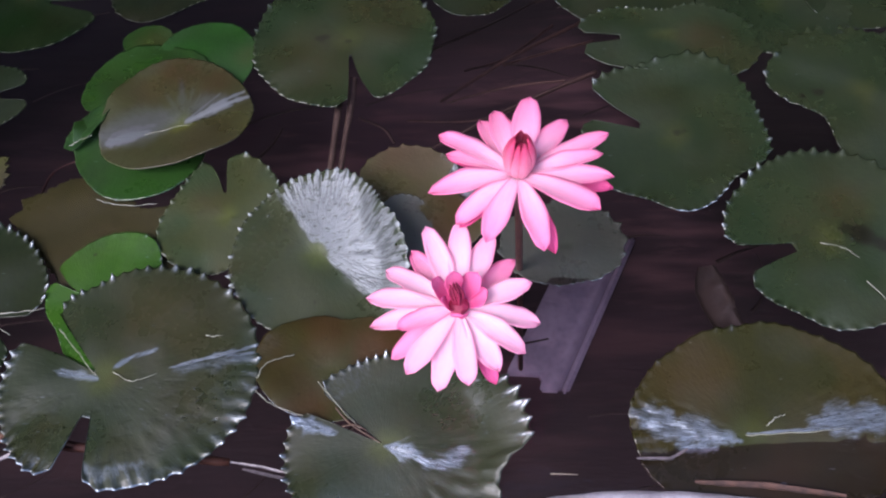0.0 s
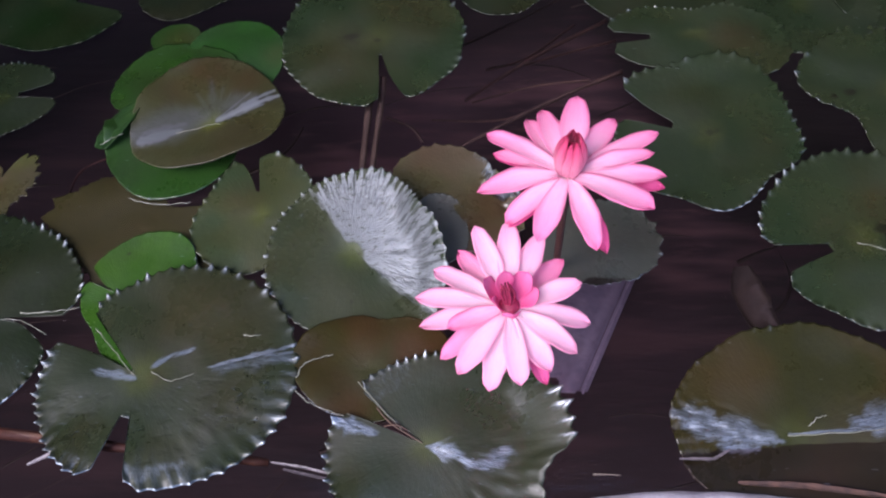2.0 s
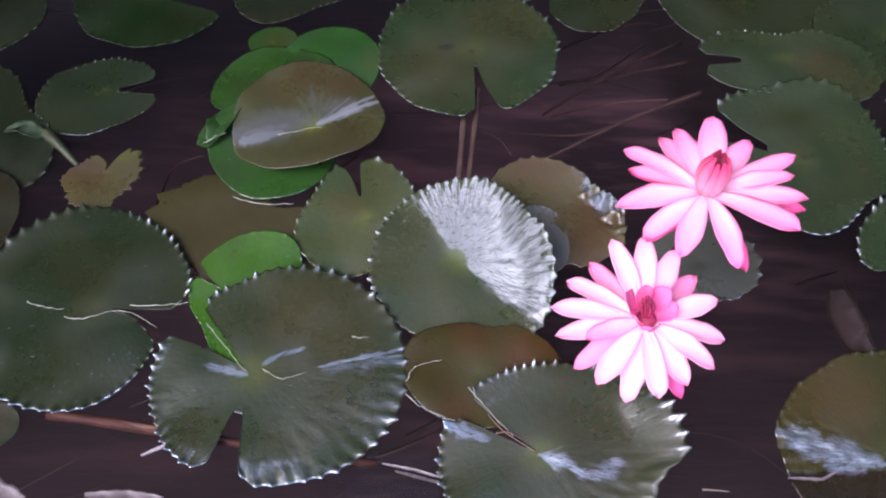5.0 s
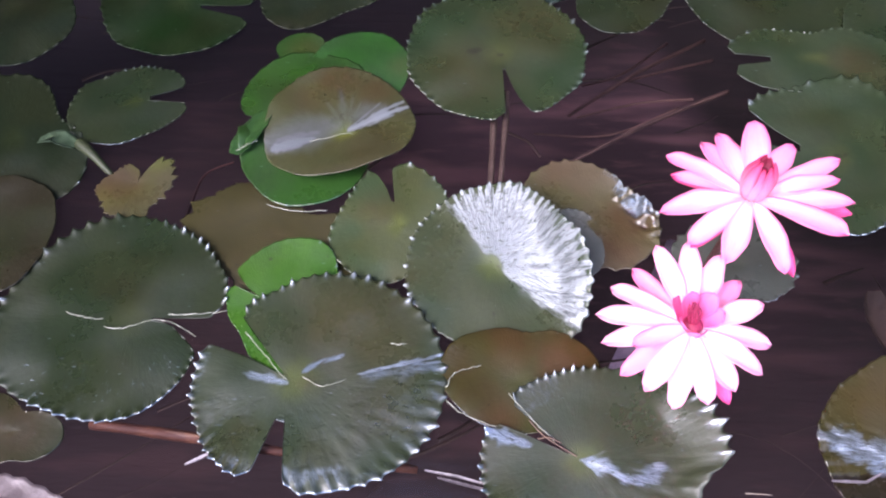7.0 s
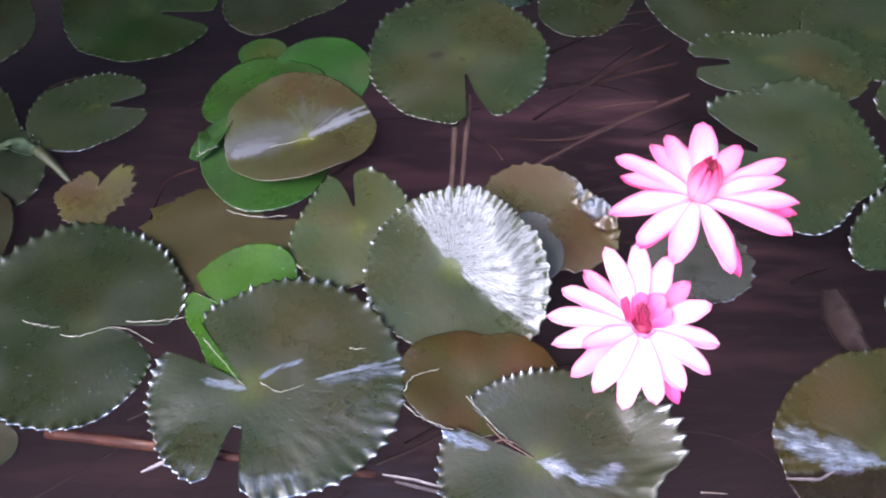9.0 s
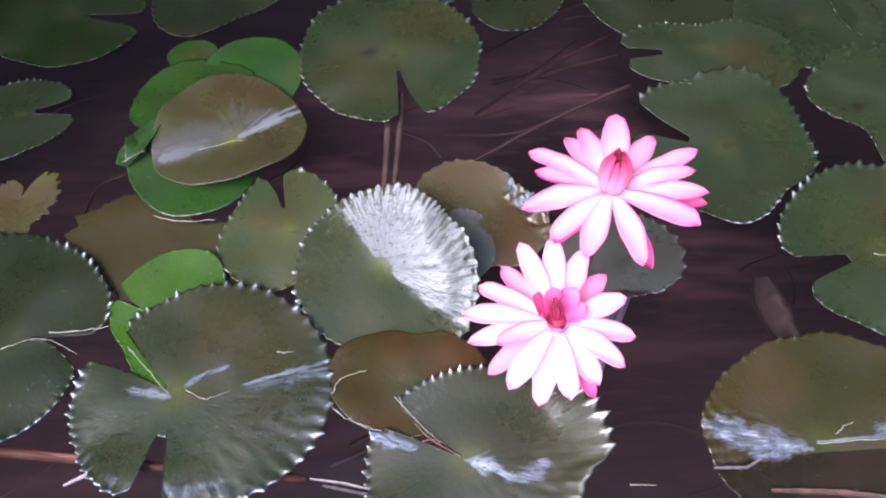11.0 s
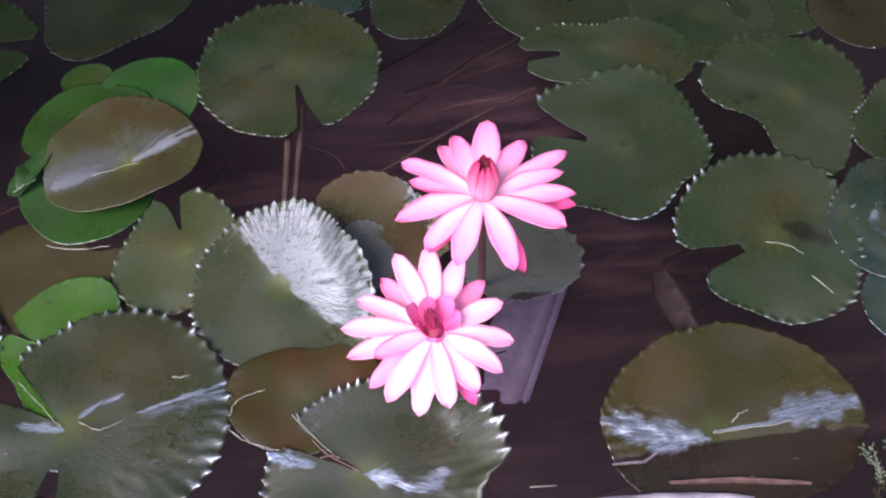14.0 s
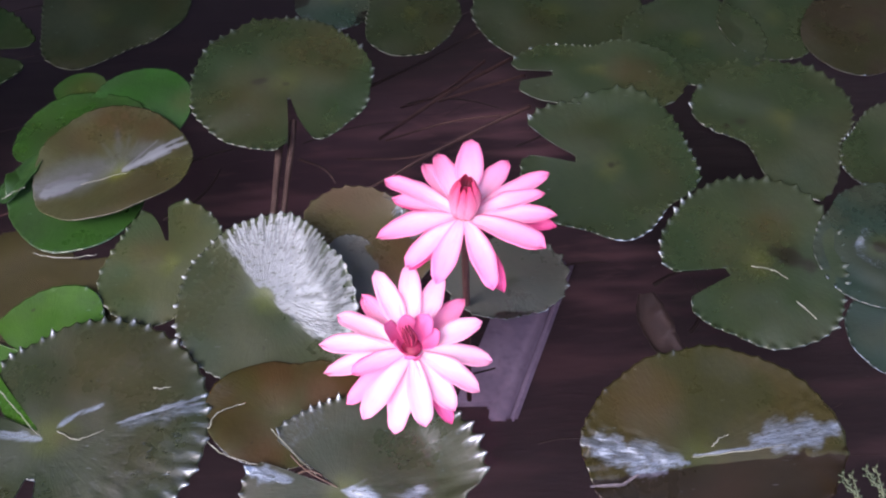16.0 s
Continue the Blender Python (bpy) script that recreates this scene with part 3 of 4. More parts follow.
def petal_mesh(base, tip, width, arch=0.1, cup=0.26, pointed=0.58, twist=0.0, seed=0):
    """One petal from base to tip: a cupped, pointed blade with thickness."""
    rng = random.Random(seed)
    base, tip = Vector(base), Vector(tip)
    d = tip - base
    L = d.length
    d.normalize()
    side = d.cross(Vector((0, 0, 1)))
    side = side.normalized() if side.length > 0.2 else d.cross(Vector((0, 1, 0))).normalized()
    side = Matrix.Rotation(radians(twist), 3, d) @ side
    nrm = side.cross(d).normalized()
    rows, cols = 15, 9
    bend = rng.uniform(-0.05, 0.05)
    nick, shift = rng.choice((0.0, 0.02, 0.03, 0.05)), rng.uniform(-0.6, 0.6)
    verts, along, across = [], [], []
    for layer in (0, 1):
        for i in range(rows):
            s = i / (rows - 1)
            w = width * min(1.0, (s * 1.6 + 0.12)) ** 0.7 * max(1 - s ** 4.6, 0) ** pointed + 0.0004
            w *= 1 + 0.07 * math.sin(11 * s + 2.3 * seed) * s + 0.04 * math.sin(23 * s + seed) * s
            for j in range(cols):
                u = 2 * j / (cols - 1) - 1
                lift = arch * L * 4 * s * (1 - s) * 0.5 + cup * w * u * u + 0.03 * L * s * s * s
                ruffle = 0.0011 * math.sin(7 * s + 1.7 * seed + 2 * u) * abs(u)
                p = base + d * (L * s - nick * L * math.exp(-((u - shift) / 0.35) ** 2) * s ** 8) + side * (u * w + bend * L * s * s) + nrm * (lift + ruffle)
                if layer:
                    p = p - nrm * 0.0011 * (1 - 0.7 * u * u)
                verts.append(tuple(p))
                along.append(s)
                across.append(u)
    n = rows * cols
    faces = []
    for i in range(rows - 1):
        for j in range(cols - 1):
            a = i * cols + j
            faces.append((a, a + 1, a + cols + 1, a + cols))
            faces.append((n + a, n + a + cols, n + a + cols + 1, n + a + 1))
        a = i * cols
        faces.append((a, a + cols, n + a + cols, n + a))
        b = a + cols - 1
        faces.append((b, n + b, n + b + cols, b + cols))
    for j in range(cols - 1):
        faces.append((j, n + j, n + j + 1, j + 1))
        e = (rows - 1) * cols + j
        faces.append((e, e + 1, n + e + 1, n + e))
    return with_attributes("petal", verts, faces, along=along, across=across)


def bud_petal(turn, half, height, radius, open_top=0.0):
    """One inner petal of a closed bud: a strip of the bud's egg shape."""
    rows, cols = 13, 7
    verts, along, across = [], [], []
    for layer in (0, 1):
        for i in range(rows):
            s = i / (rows - 1)
            r = radius * (0.46 + 0.36 * math.sin(math.pi * min(0.12 + 0.78 * s, 1.0)) - 0.24 * s ** 3 + open_top * s) + 0.0012
            for j in range(cols):
                u = 2 * j / (cols - 1) - 1
                a = turn + u * half * (1 - 0.72 * s ** 5)
                rr = r * (1 + 0.15 * (1 - u * u)) - (0.001 if layer else 0.0)
                verts.append((rr * math.cos(a), rr * math.sin(a), height * s))
                along.append(s)
                across.append(u)
    n = rows * cols
    faces = []
    for i in range(rows - 1):
        for j in range(cols - 1):
            a = i * cols + j
            faces.append((a, a + 1, a + cols + 1, a + cols))
            faces.append((n + a, n + a + cols, n + a + cols + 1, n + a + 1))
        a = i * cols
        faces.append((a, a + cols, n + a + cols, n + a))
        b = a + cols - 1
        faces.append((b, n + b, n + b + cols, b + cols))
    for j in range(cols - 1):
        faces.append((j, n + j, n + j + 1, j + 1))
        e = (rows - 1) * cols + j
        faces.append((e, e + 1, n + e + 1, n + e))
    return with_attributes("inner_petal", verts, faces, along=along, across=across)


def sheet(name, size, z, material, cuts=1):
    bm = bmesh.new()
    bmesh.ops.create_grid(bm, x_segments=cuts, y_segments=cuts, size=size)
    for v in bm.verts:
        v.co.z = z
    return part(name, bm, material)


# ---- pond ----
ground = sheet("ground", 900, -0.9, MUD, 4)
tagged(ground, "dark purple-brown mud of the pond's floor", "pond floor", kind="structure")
water = sheet("water", 900, 0.0, WATER, 4)
tagged(water, "still dark brown pond water with a faint sheen", "water", kind="structure")

# ---- lily pads ----
G, B = GREEN, BLUE_GREEN
lily_pad((-0.406, 0.399), (0.146, 0.035, 0.005, 0.0078, 0.0039, 0.0003, -0.0003, -0.0005, -0.0016), DENTED_GREEN, 1, 0.0145, "large dark green toothed lily pad with a torn rim",
         dips=((142, 11, 0.12, 0.9, 4), (-95, 8, 0.44, 2.0, 1.5)), teeth=(58, 0.036, 0.0055), sheen_zones=((-75, 26, 0.78, 1.0, 0.46), (-30, 42, 0.90, 1.0, 0.36), (-115, 12, 0.86, 1.0, 0.36), (175, 18, 0.88, 1.0, 0.36), (-80, 100, 0.25, 1.0, 0.10)), lines=((-85, 60, 0.9), (175, 22, 0.8)), wave=0.005, rim_sheen=0.75,
         crinkles=((-70, 80, 0.45, 0.0011), (-150, 30, 0.6, 0.0010)), ribs=0.0006, rib_turn=-65,
         streaks=((0.088, 0.012, 0.182, 0.040, 0.0032, 1.25), (0.150, 0.027, 0.184, 0.031, 0.0024, 1.2), (0.092, 0.008, 0.178, 0.024, 0.013, 0.50), (-0.052, 0.007, -0.004, -0.003, 0.008, 0.8), (0.012, 0.010, 0.034, 0.026, 0.0050, 0.8), (0.034, 0.026, 0.065, 0.034, 0.0045, 0.9), (0.046, 0.030, 0.066, 0.035, 0.002, 1.2)),
         rims=(((-0.062, 0.060, 0.004), (-0.035, 0.032, 0.003), (-0.004, 0.0, 0.002)), ((0.016, 0.004, 0.001), (0.041, -0.007, 0.002), (0.067, 0.003, 0.001)), ((0.118, 0.052, 0.001), (0.128, 0.051, 0.002), (0.138, 0.053, 0.001))), ticks=((60, 75, 0.75), (-20, 40, 0.8), (180, 25, 0.7), (-75, 30, 0.5)), flushes=((0.022, 0.0, 0.020, 0.25), (0.06, 0.06, 0.10, 0.22), (0.10, -0.03, 0.06, 0.15)))
lily_pad((-0.618, 0.478), (0.144, -0.033, 0.011, -0.002, 0.001, -0.002, 0.002, 0.0, 0.005), SHADED_GREEN, 2, 0.010, "large dark green lily pad with a toothed rim",
         dips=((-6, 9, 0.28, 12, 0.9),), teeth=(56, 0.035, 0.006), wave=0.004, sheen_zones=((-90, 60, 0.5, 1.0, 0.14),), lines=((-90, 55, 0.9),),
         rims=(((-0.085, 0.005, 0.002), (-0.058, -0.002, 0.003), (-0.036, -0.003, 0.002)), ((-0.032, -0.014, 0.002), (-0.007, -0.016, 0.003), (0.022, -0.004, 0.002), (0.051, -0.005, 0.002), (0.087, -0.024, 0.002)), ((0.045, 0.006, 0.001), (0.085, 0.008, 0.002), (0.118, 0.013, 0.003))), ticks=((35, 55, 0.8),))
lily_pad((-0.437, 0.502), (0.084, 0.011, 0.008, -0.015, -0.006, -0.008, 0.0), LIME, 3, 0.0075, "bright lime green young lily pad", stain_shades=((-0.021, 0.073, 0.004),),
         dips=((150, 4, 0.5, 5, 0.9),), teeth=(40, 0.008, 0.001), rim_sheen=0.3, lines=((48, 16, 0.8),), ticks=((50, 20, 0.6),))
lily_pad((-0.458, 0.618), (0.104, 0.0023, -0.004, 0.026, -0.022, 0.0137, -0.0069, 0.012, -0.0085), SUNK, 4, -0.004, "large olive brown ragged lily pad sunk under the water", teeth=(40, 0.03, 0.0), rim_sheen=0.0, jag=0.10)
lily_pad((-0.292, 0.634), (0.0845, -0.0189, 0.0109, -0.0137, 0.011, 0.0016, 0.0008, 0.0033, 0.0029), HAZY, 5, 0.0065, "grey-green lily pad with a narrow notch",
         dips=((105, 5, 0.42, 0.9, 3),), teeth=(36, 0.03, 0.005), flushes=((-0.03, 0.03, 0.04, 0.3),), ticks=((35, 45, 0.8), (-60, 30, 0.3)))
lily_pad((-0.166, 0.575), (0.118, 0.001, -0.013, -0.004, -0.011, -0.003, -0.006, -0.003, -0.002), SILVER_SHEEN, 6, 0.009, "lily pad with one half curled up and a silvery sheen painted on",
         teeth=(54, 0.035, 0.002), fold=(-43, 0.38, 0.010), lifts=((6, 36, 0.045),), sheen_zones=((40, 95, 0.12, 1.0, 0.95),), crinkles=((-15, 42, 0.2, 0.0042), (50, 70, 0.25, 0.0012)), ribs=0.0004, rib_turn=50, stain_shades=((0.010, -0.004, 0.004, 0.6), (0.004, -0.072, 0.004), (-0.045, 0.035, 0.005, 0.9)), ticks=((170, 55, 0.9), (-120, 30, 0.5)))
lily_pad((-0.065, 0.312), (0.124, 0.021, 0.002, 0.014, 0.003, 0.003, 0.0), SHEEN_GREEN, 7, 0.019, "dark green toothed lily pad with a raised rim",
         dips=((148, 8, 0.15), (-14, 6, 0.93, 5, 5)), teeth=(54, 0.05, 0.007), lifts=((12, 30, 0.027),), streaks=((-0.112, 0.032, -0.06, 0.016, 0.011, 0.95), (0.008, -0.001, 0.034, -0.009, 0.013, 0.95), (0.034, -0.014, 0.062, -0.024, 0.007, 0.85), (0.062, -0.022, 0.090, -0.006, 0.014, 0.8), (0.012, -0.003, 0.030, -0.008, 0.007, 1.3), (0.080, -0.006, 0.088, -0.002, 0.006, 1.2)), wave=0.004, rim_sheen=0.9, sheen_zones=((-20, 100, 0.2, 1.0, 0.10), (122, 22, 0.66, 1.0, 0.30)), lines=((120, 30, 0.8),), crinkles=((-20, 40, 0.1, 0.0016),),
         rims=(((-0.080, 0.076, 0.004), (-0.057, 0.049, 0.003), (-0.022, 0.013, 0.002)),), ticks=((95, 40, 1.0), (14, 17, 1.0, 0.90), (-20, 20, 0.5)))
lily_pad((-0.134, 0.407), (0.082, 0.004, 0.006, 0.014, -0.001, 0.001, 0.004), RUST, 8, 0.0135, "rust brown dying lily pad", teeth=(30, 0.01, 0.001), rim_sheen=0.2, wave=0.007,
         rims=(((-0.085, -0.012, 0.003), (-0.075, 0.005, 0.006), (-0.045, 0.017, 0.005)), ((-0.084, -0.028, 0.002), (-0.064, -0.044, 0.003), (-0.028, -0.058, 0.003), (0.018, -0.073, 0.004))), flushes=((0.06, 0.035, 0.05, 0.9), (0.0, 0.045, 0.04, 0.6), (-0.02, -0.05, 0.03, 0.5)), lines=((-120, 50, 0.6),))
lily_pad((-0.709, 0.854), (0.084, -0.009, -0.006, 0.006, 0.007, 0.001, 0.0), SHADED_GREEN, 9, 0.005, "small grey-green lily pad with an open notch",
         dips=((13, 11, 0.3),), teeth=(38, 0.02, 0.003), ticks=((100, 25, 0.4),), rim_sheen=0.12, lines=((-95, 30, 0.6),))
lily_pad((-0.872, 0.775), (0.121, -0.012, -0.010, -0.004, -0.026, 0.002, -0.006), DIM_SHADED, 10, 0.004, "dark green lily pad", teeth=(42, 0.03, 0.004), rim_sheen=0.25)
lily_pad((-0.838, 0.594), (0.091, -0.004, 0.010, -0.005, -0.006, -0.004, 0.002), BROWN, 11, 0.012, "brown dying lily pad", teeth=(34, 0.01, 0.001), rim_sheen=0.1)
lily_pad((-0.670, 0.701), (0.050, 0.0023, -0.0139, 0.0032, 0.0062, -0.0014, 0.0065, -0.0018, 0.0024, -0.0017, -0.004, 0.0016, -0.0013), RAGGED, 12, 0.0012, "ragged yellow-brown rotting lily pad under the water",
         dips=((78, 9, 0.35, 3, 3),), teeth=(14, 0.08, 0.0), rim_sheen=0.0, flushes=((-0.03, -0.01, 0.05, 0.5),), jag=0.20)
lily_pad((-0.689, 1.077), (0.131, -0.009, 0.005, 0.002, -0.012, 0.005, 0.0), DEEP_GREEN, 13, 0.006, "green lily pad with a narrow notch", dips=((-8, 7, 0.3),), teeth=(40, 0.03, 0.004), rim_sheen=0.25)
lily_pad((-0.974, 1.062), (0.124, -0.001, 0.004, -0.014, -0.024, 0.002, 0.001), DIM_SHADED, 14, 0.004, "dark green lily pad", teeth=(40, 0.03, 0.004), rim_sheen=0.25)
lily_pad((-0.468, 1.140), (0.127, 0.012, 0.024, -0.008, 0.009, 0.010, 0.005), DIM_SHADED, 15, 0.005, "dark green lily pad", teeth=(40, 0.03, 0.004), rim_sheen=0.25)
lily_pad((-0.727, 0.329), (0.054, -0.012, -0.004, 0.018, -0.003, 0.004, -0.001), SHADED_GREEN, 16, 0.003, "small olive green lily pad", teeth=(24, 0.01, 0.001), rim_sheen=0.2, flushes=((0.0, 0.0, 0.07, 0.4),))
lily_pad((-0.441, 0.800), (0.127, 0.001, 0.014, -0.026, -0.006, 0.0, -0.001), BRIGHT, 17, 0.006, "bright green lily pad under a folded one",
         dips=((168, 6, 0.6),), teeth=(40, 0.01, 0.001), rim_sheen=0.3, lifts=((190, 16, 0.012),),
         rims=(((-0.035, -0.138, 0.002), (0.006, -0.148, 0.002), (0.049, -0.145, 0.002)), ((-0.091, -0.052, 0.013), (-0.077, -0.043, 0.016), (-0.064, -0.031, 0.013))))
lily_pad((-0.367, 0.920), (0.082, -0.007, 0.014, -0.004, -0.001, -0.001, 0.0), BRIGHT, 18, 0.004, "bright green young lily pad", teeth=(40, 0.006, 0.001), rim_sheen=0.1, flushes=((0.06, 0.02, 0.03, 0.25),))
lily_pad((-0.473, 0.974), (0.039, 0.001, 0.004, 0.001, -0.001, 0.0, 0.001), BRIGHT, 19, 0.003, "small yellow-green lily pad", teeth=(20, 0.01, 0.001), rim_sheen=0.1, flushes=((0.01, 0.0, 0.04, 0.35),))
lily_pad((-0.380, 0.789), (0.112, -0.0131, 0.0200, 0.0, -0.0014, 0.0042, -0.0027), FOLDED, 20, 0.016, "tan olive lily pad folded along its middle with a painted grey sheen",
         fold=(205, 0.26, 0.004), teeth=(40, 0.008, 0.001), rim_sheen=0.2, flushes=((-0.02, 0.105, 0.05, 0.55), (0.03, 0.085, 0.04, 0.4), (-0.06, 0.07, 0.04, 0.35)),
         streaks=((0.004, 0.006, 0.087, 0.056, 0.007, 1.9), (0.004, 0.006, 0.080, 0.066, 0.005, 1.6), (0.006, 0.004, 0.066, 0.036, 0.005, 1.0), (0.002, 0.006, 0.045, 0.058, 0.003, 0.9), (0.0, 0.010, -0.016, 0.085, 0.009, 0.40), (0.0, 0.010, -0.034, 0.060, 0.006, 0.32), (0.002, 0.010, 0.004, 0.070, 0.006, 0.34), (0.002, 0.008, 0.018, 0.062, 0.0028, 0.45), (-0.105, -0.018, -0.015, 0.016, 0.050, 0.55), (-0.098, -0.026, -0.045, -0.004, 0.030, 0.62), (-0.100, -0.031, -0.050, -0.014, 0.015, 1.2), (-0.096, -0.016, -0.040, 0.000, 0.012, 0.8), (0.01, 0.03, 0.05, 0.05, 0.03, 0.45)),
         rims=(((-0.050, -0.019, 0.002), (-0.020, -0.009, 0.001), (0.0, 0.0, 0.0), (0.022, -0.004, 0.002), (0.045, -0.001, 0.003)),))
lily_pad((-0.153, 0.974), (0.148, -0.008, 0.007, -0.003, 0.0, 0.002, -0.001), G, 21, 0.006, "round dark green lily pad with a narrow notch",
         dips=((-80, 6, 0.3, 0.9, 4),), teeth=(52, 0.03, 0.005), stain_shades=((-0.046, 0.002, 0.010), (-0.034, 0.005, 0.008), (0.0, -0.003, 0.007)), ticks=((20, 50, 0.55), (150, 35, 0.45), (80, 20, 0.7)), rim_sheen=0.12, flushes=((-0.05, -0.05, 0.10, 0.28), (0.05, 0.06, 0.09, 0.25)))
lily_pad((0.051, 1.130), (0.092, 0.003, 0.0, -0.011, 0.006, 0.004, -0.001), SHADED_GREEN, 22, 0.005, "small dark green lily pad", teeth=(40, 0.03, 0.003), rim_sheen=0.25)
lily_pad((-0.075, 1.180), (0.078, 0.002, 0.003, -0.004, 0.003), BLUE_GREEN, 39, 0.003, "small blue-grey lily pad behind a round one", teeth=(30, 0.02, 0.002), rim_sheen=0.4, sheen_zones=((-110, 40, 0.8, 1.0, 0.3),))
lily_pad((0.326, 0.762), (0.1374, -0.0041, 0.0226, -0.0052, 0.0089, -0.0008, 0.0, 0.001, -0.0022, 0.0049, -0.0058), G, 23, 0.0105, "large green lily pad with an open notch", lines=((-75, 32, 0.85), (163, 4, 0.8)),
         dips=((153, 9, 0.42, 4, 0.9),), teeth=(48, 0.03, 0.005), stain_shades=((0.002, 0.009, 0.010, 0.8), (0.012, 0.012, 0.007, 0.7)), ticks=((140, 14, 0.8), (10, 18, 0.8)), rim_sheen=0.35)
lily_pad((0.341, 0.977), (0.105, 0.006, -0.016, 0.036, -0.006, -0.004, -0.002), G, 24, 0.0075, "dull green lily pad", dips=((-176, 5, 0.55),), teeth=(44, 0.03, 0.004), ticks=((170, 25, 0.5),), rim_sheen=0.25, flushes=((0.06, -0.01, 0.05, 0.35),))
lily_pad((0.520, 1.045), (0.118, 0.003, 0.0, 0.006, 0.004, 0.001, 0.0), SHADED_GREEN, 25, 0.0045, "green lily pad with a pale hub", teeth=(42, 0.02, 0.003), rim_sheen=0.25)
lily_pad((0.300, 1.132), (0.140, 0.005, -0.002, 0.010, 0.006, 0.002, 0.003), SHADED_GREEN, 26, 0.003, "dark green lily pad", teeth=(42, 0.03, 0.004), rim_sheen=0.25)
lily_pad((0.614, 0.849), (0.1265, -0.0027, 0.0117, -0.015, -0.0004, -0.0012, 0.0198, 0.0093, -0.0037, -0.004, -0.0001, 0.0013, -0.0006), G, 27, 0.0065, "dark green lily pad with a bitten rim",
         teeth=(46, 0.04, 0.005), jag=0.03, stain_shades=((-0.090, -0.005, 0.008), (-0.067, 0.002, 0.010), (-0.060, 0.003, 0.007)), ticks=((175, 20, 0.7),), rim_sheen=0.25)
lily_pad((0.761, 0.780), (0.079, -0.006, 0.005, -0.004, 0.023, -0.002, 0.001), G, 28, 0.009, "dark green toothed lily pad", teeth=(40, 0.04, 0.005), ticks=((180, 40, 0.6),), rim_sheen=0.25, lines=((-100, 50, 0.7),))
lily_pad((0.674, 1.091), (0.098, -0.002, -0.001, -0.004, 0.012, -0.003, 0.001), SHADED_GREEN, 29, 0.004, "dark green lily pad", teeth=(34, 0.03, 0.004), rim_sheen=0.25)
lily_pad((0.825, 1.062), (0.116, 0.003, 0.003, 0.001, 0.024, 0.003, 0.001), BROWN, 30, 0.006, "dull brown lily pad", teeth=(40, 0.02, 0.003), rim_sheen=0.25)
lily_pad((0.667, 0.599), (0.099, 0.005, 0.007, -0.003, 0.016, -0.003, 0.002), B, 31, 0.0165, "blue-green lily pad with a painted shiny patch", teeth=(40, 0.02, 0.003),
         sheen_zones=((190, 110, 0.22, 0.38, 0.46),), stain_shades=((0.0, 0.0, 0.014),), rings=(0.0012, 2.0))
lily_pad((0.640, 0.479), (0.067, 0.004, -0.002, 0.002, 0.006, 0.001, 0.001), B, 32, 0.010, "blue-green toothed lily pad", teeth=(32, 0.04, 0.004), lines=((-110, 60, 0.7),), ticks=((-110, 50, 0.5),))
# the dark spots on this pad paint in a fold's shadow
lily_pad((0.493, 0.587), (0.134, 0.0, 0.010, -0.007, 0.006, -0.005, 0.002), G, 33, 0.0135, "large dark green toothed lily pad with a notch",
         dips=((-165, 9, 0.4),), teeth=(46, 0.045, 0.007), wave=0.004, lines=((-90, 40, 0.35),), stain_shades=((0.044, 0.006, 0.026, 0.85), (0.066, -0.010, 0.020, 0.75), (0.026, 0.016, 0.016, 0.7)),
         rims=(((-0.013, -0.008, 0.002), (0.012, -0.015, 0.003), (0.030, -0.031, 0.003)), ((0.029, -0.066, 0.004), (0.046, -0.094, 0.005))), ticks=((140, 50, 0.9), (-60, 50, 0.4)), flushes=((0.03, 0.05, 0.05, 0.3), (-0.02, 0.0, 0.07, 0.15)))
lily_pad((0.158, 0.588), (0.075, -0.004, 0.006, 0.009, 0.002, -0.001, -0.001), MISTY, 34, 0.003, "small dull grey-green lily pad", lines=((-80, 50, 0.9),), teeth=(26, 0.06, 0.003), rim_sheen=0.5, jag=0.04)
lily_pad((0.344, 0.332), (0.132, 0.022, 0.026, 0.024, 0.007, 0.003, -0.001, 0.002, 0.0), OLIVE, 35, 0.0014, "large olive lily pad half sunk along a fold with painted shine",
         sink=(183, 0.13, 0.007), wave=0.0004, teeth=(50, 0.018, 0.002), streaks=((-0.132, 0.026, -0.02, -0.004, 0.022, 0.64), (-0.115, 0.010, -0.05, -0.008, 0.018, 0.64), (-0.080, -0.012, -0.040, -0.018, 0.010, 0.75), (0.080, 0.014, 0.176, 0.022, 0.026, 0.78), (0.0, 0.0, 0.16, 0.010, 0.003, 0.8), (-0.05, -0.004, -0.01, -0.008, 0.010, 0.7)), rim_sheen=0.4, crinkles=((172, 25, 0.1, 0.003), (8, 25, 0.4, 0.002)),
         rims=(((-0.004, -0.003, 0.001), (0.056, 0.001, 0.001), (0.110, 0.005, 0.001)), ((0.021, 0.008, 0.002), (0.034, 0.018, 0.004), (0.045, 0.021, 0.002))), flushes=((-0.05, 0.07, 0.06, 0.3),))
lily_pad((-0.016, 0.675), (0.0856, -0.0169, -0.0102, -0.0027, -0.0167, -0.0008, 0.0014, -0.0006, -0.0026), TAWNY, 37, 0.0015, "tawny olive lily pad just under the water with curled pale tips",
         teeth=(30, 0.05, 0.001), sheen_zones=((70, 16, 0.85, 1.0, 0.4), (45, 16, 0.60, 1.0, 0.55), (5, 24, 0.55, 1.0, 0.62)), rim_sheen=0.0, lifts=((5, 40, 0.02),), crinkles=((10, 60, 0.45, 0.012),), flushes=((0.04, -0.02, 0.05, 0.8), (0.02, -0.06, 0.04, 0.7)))
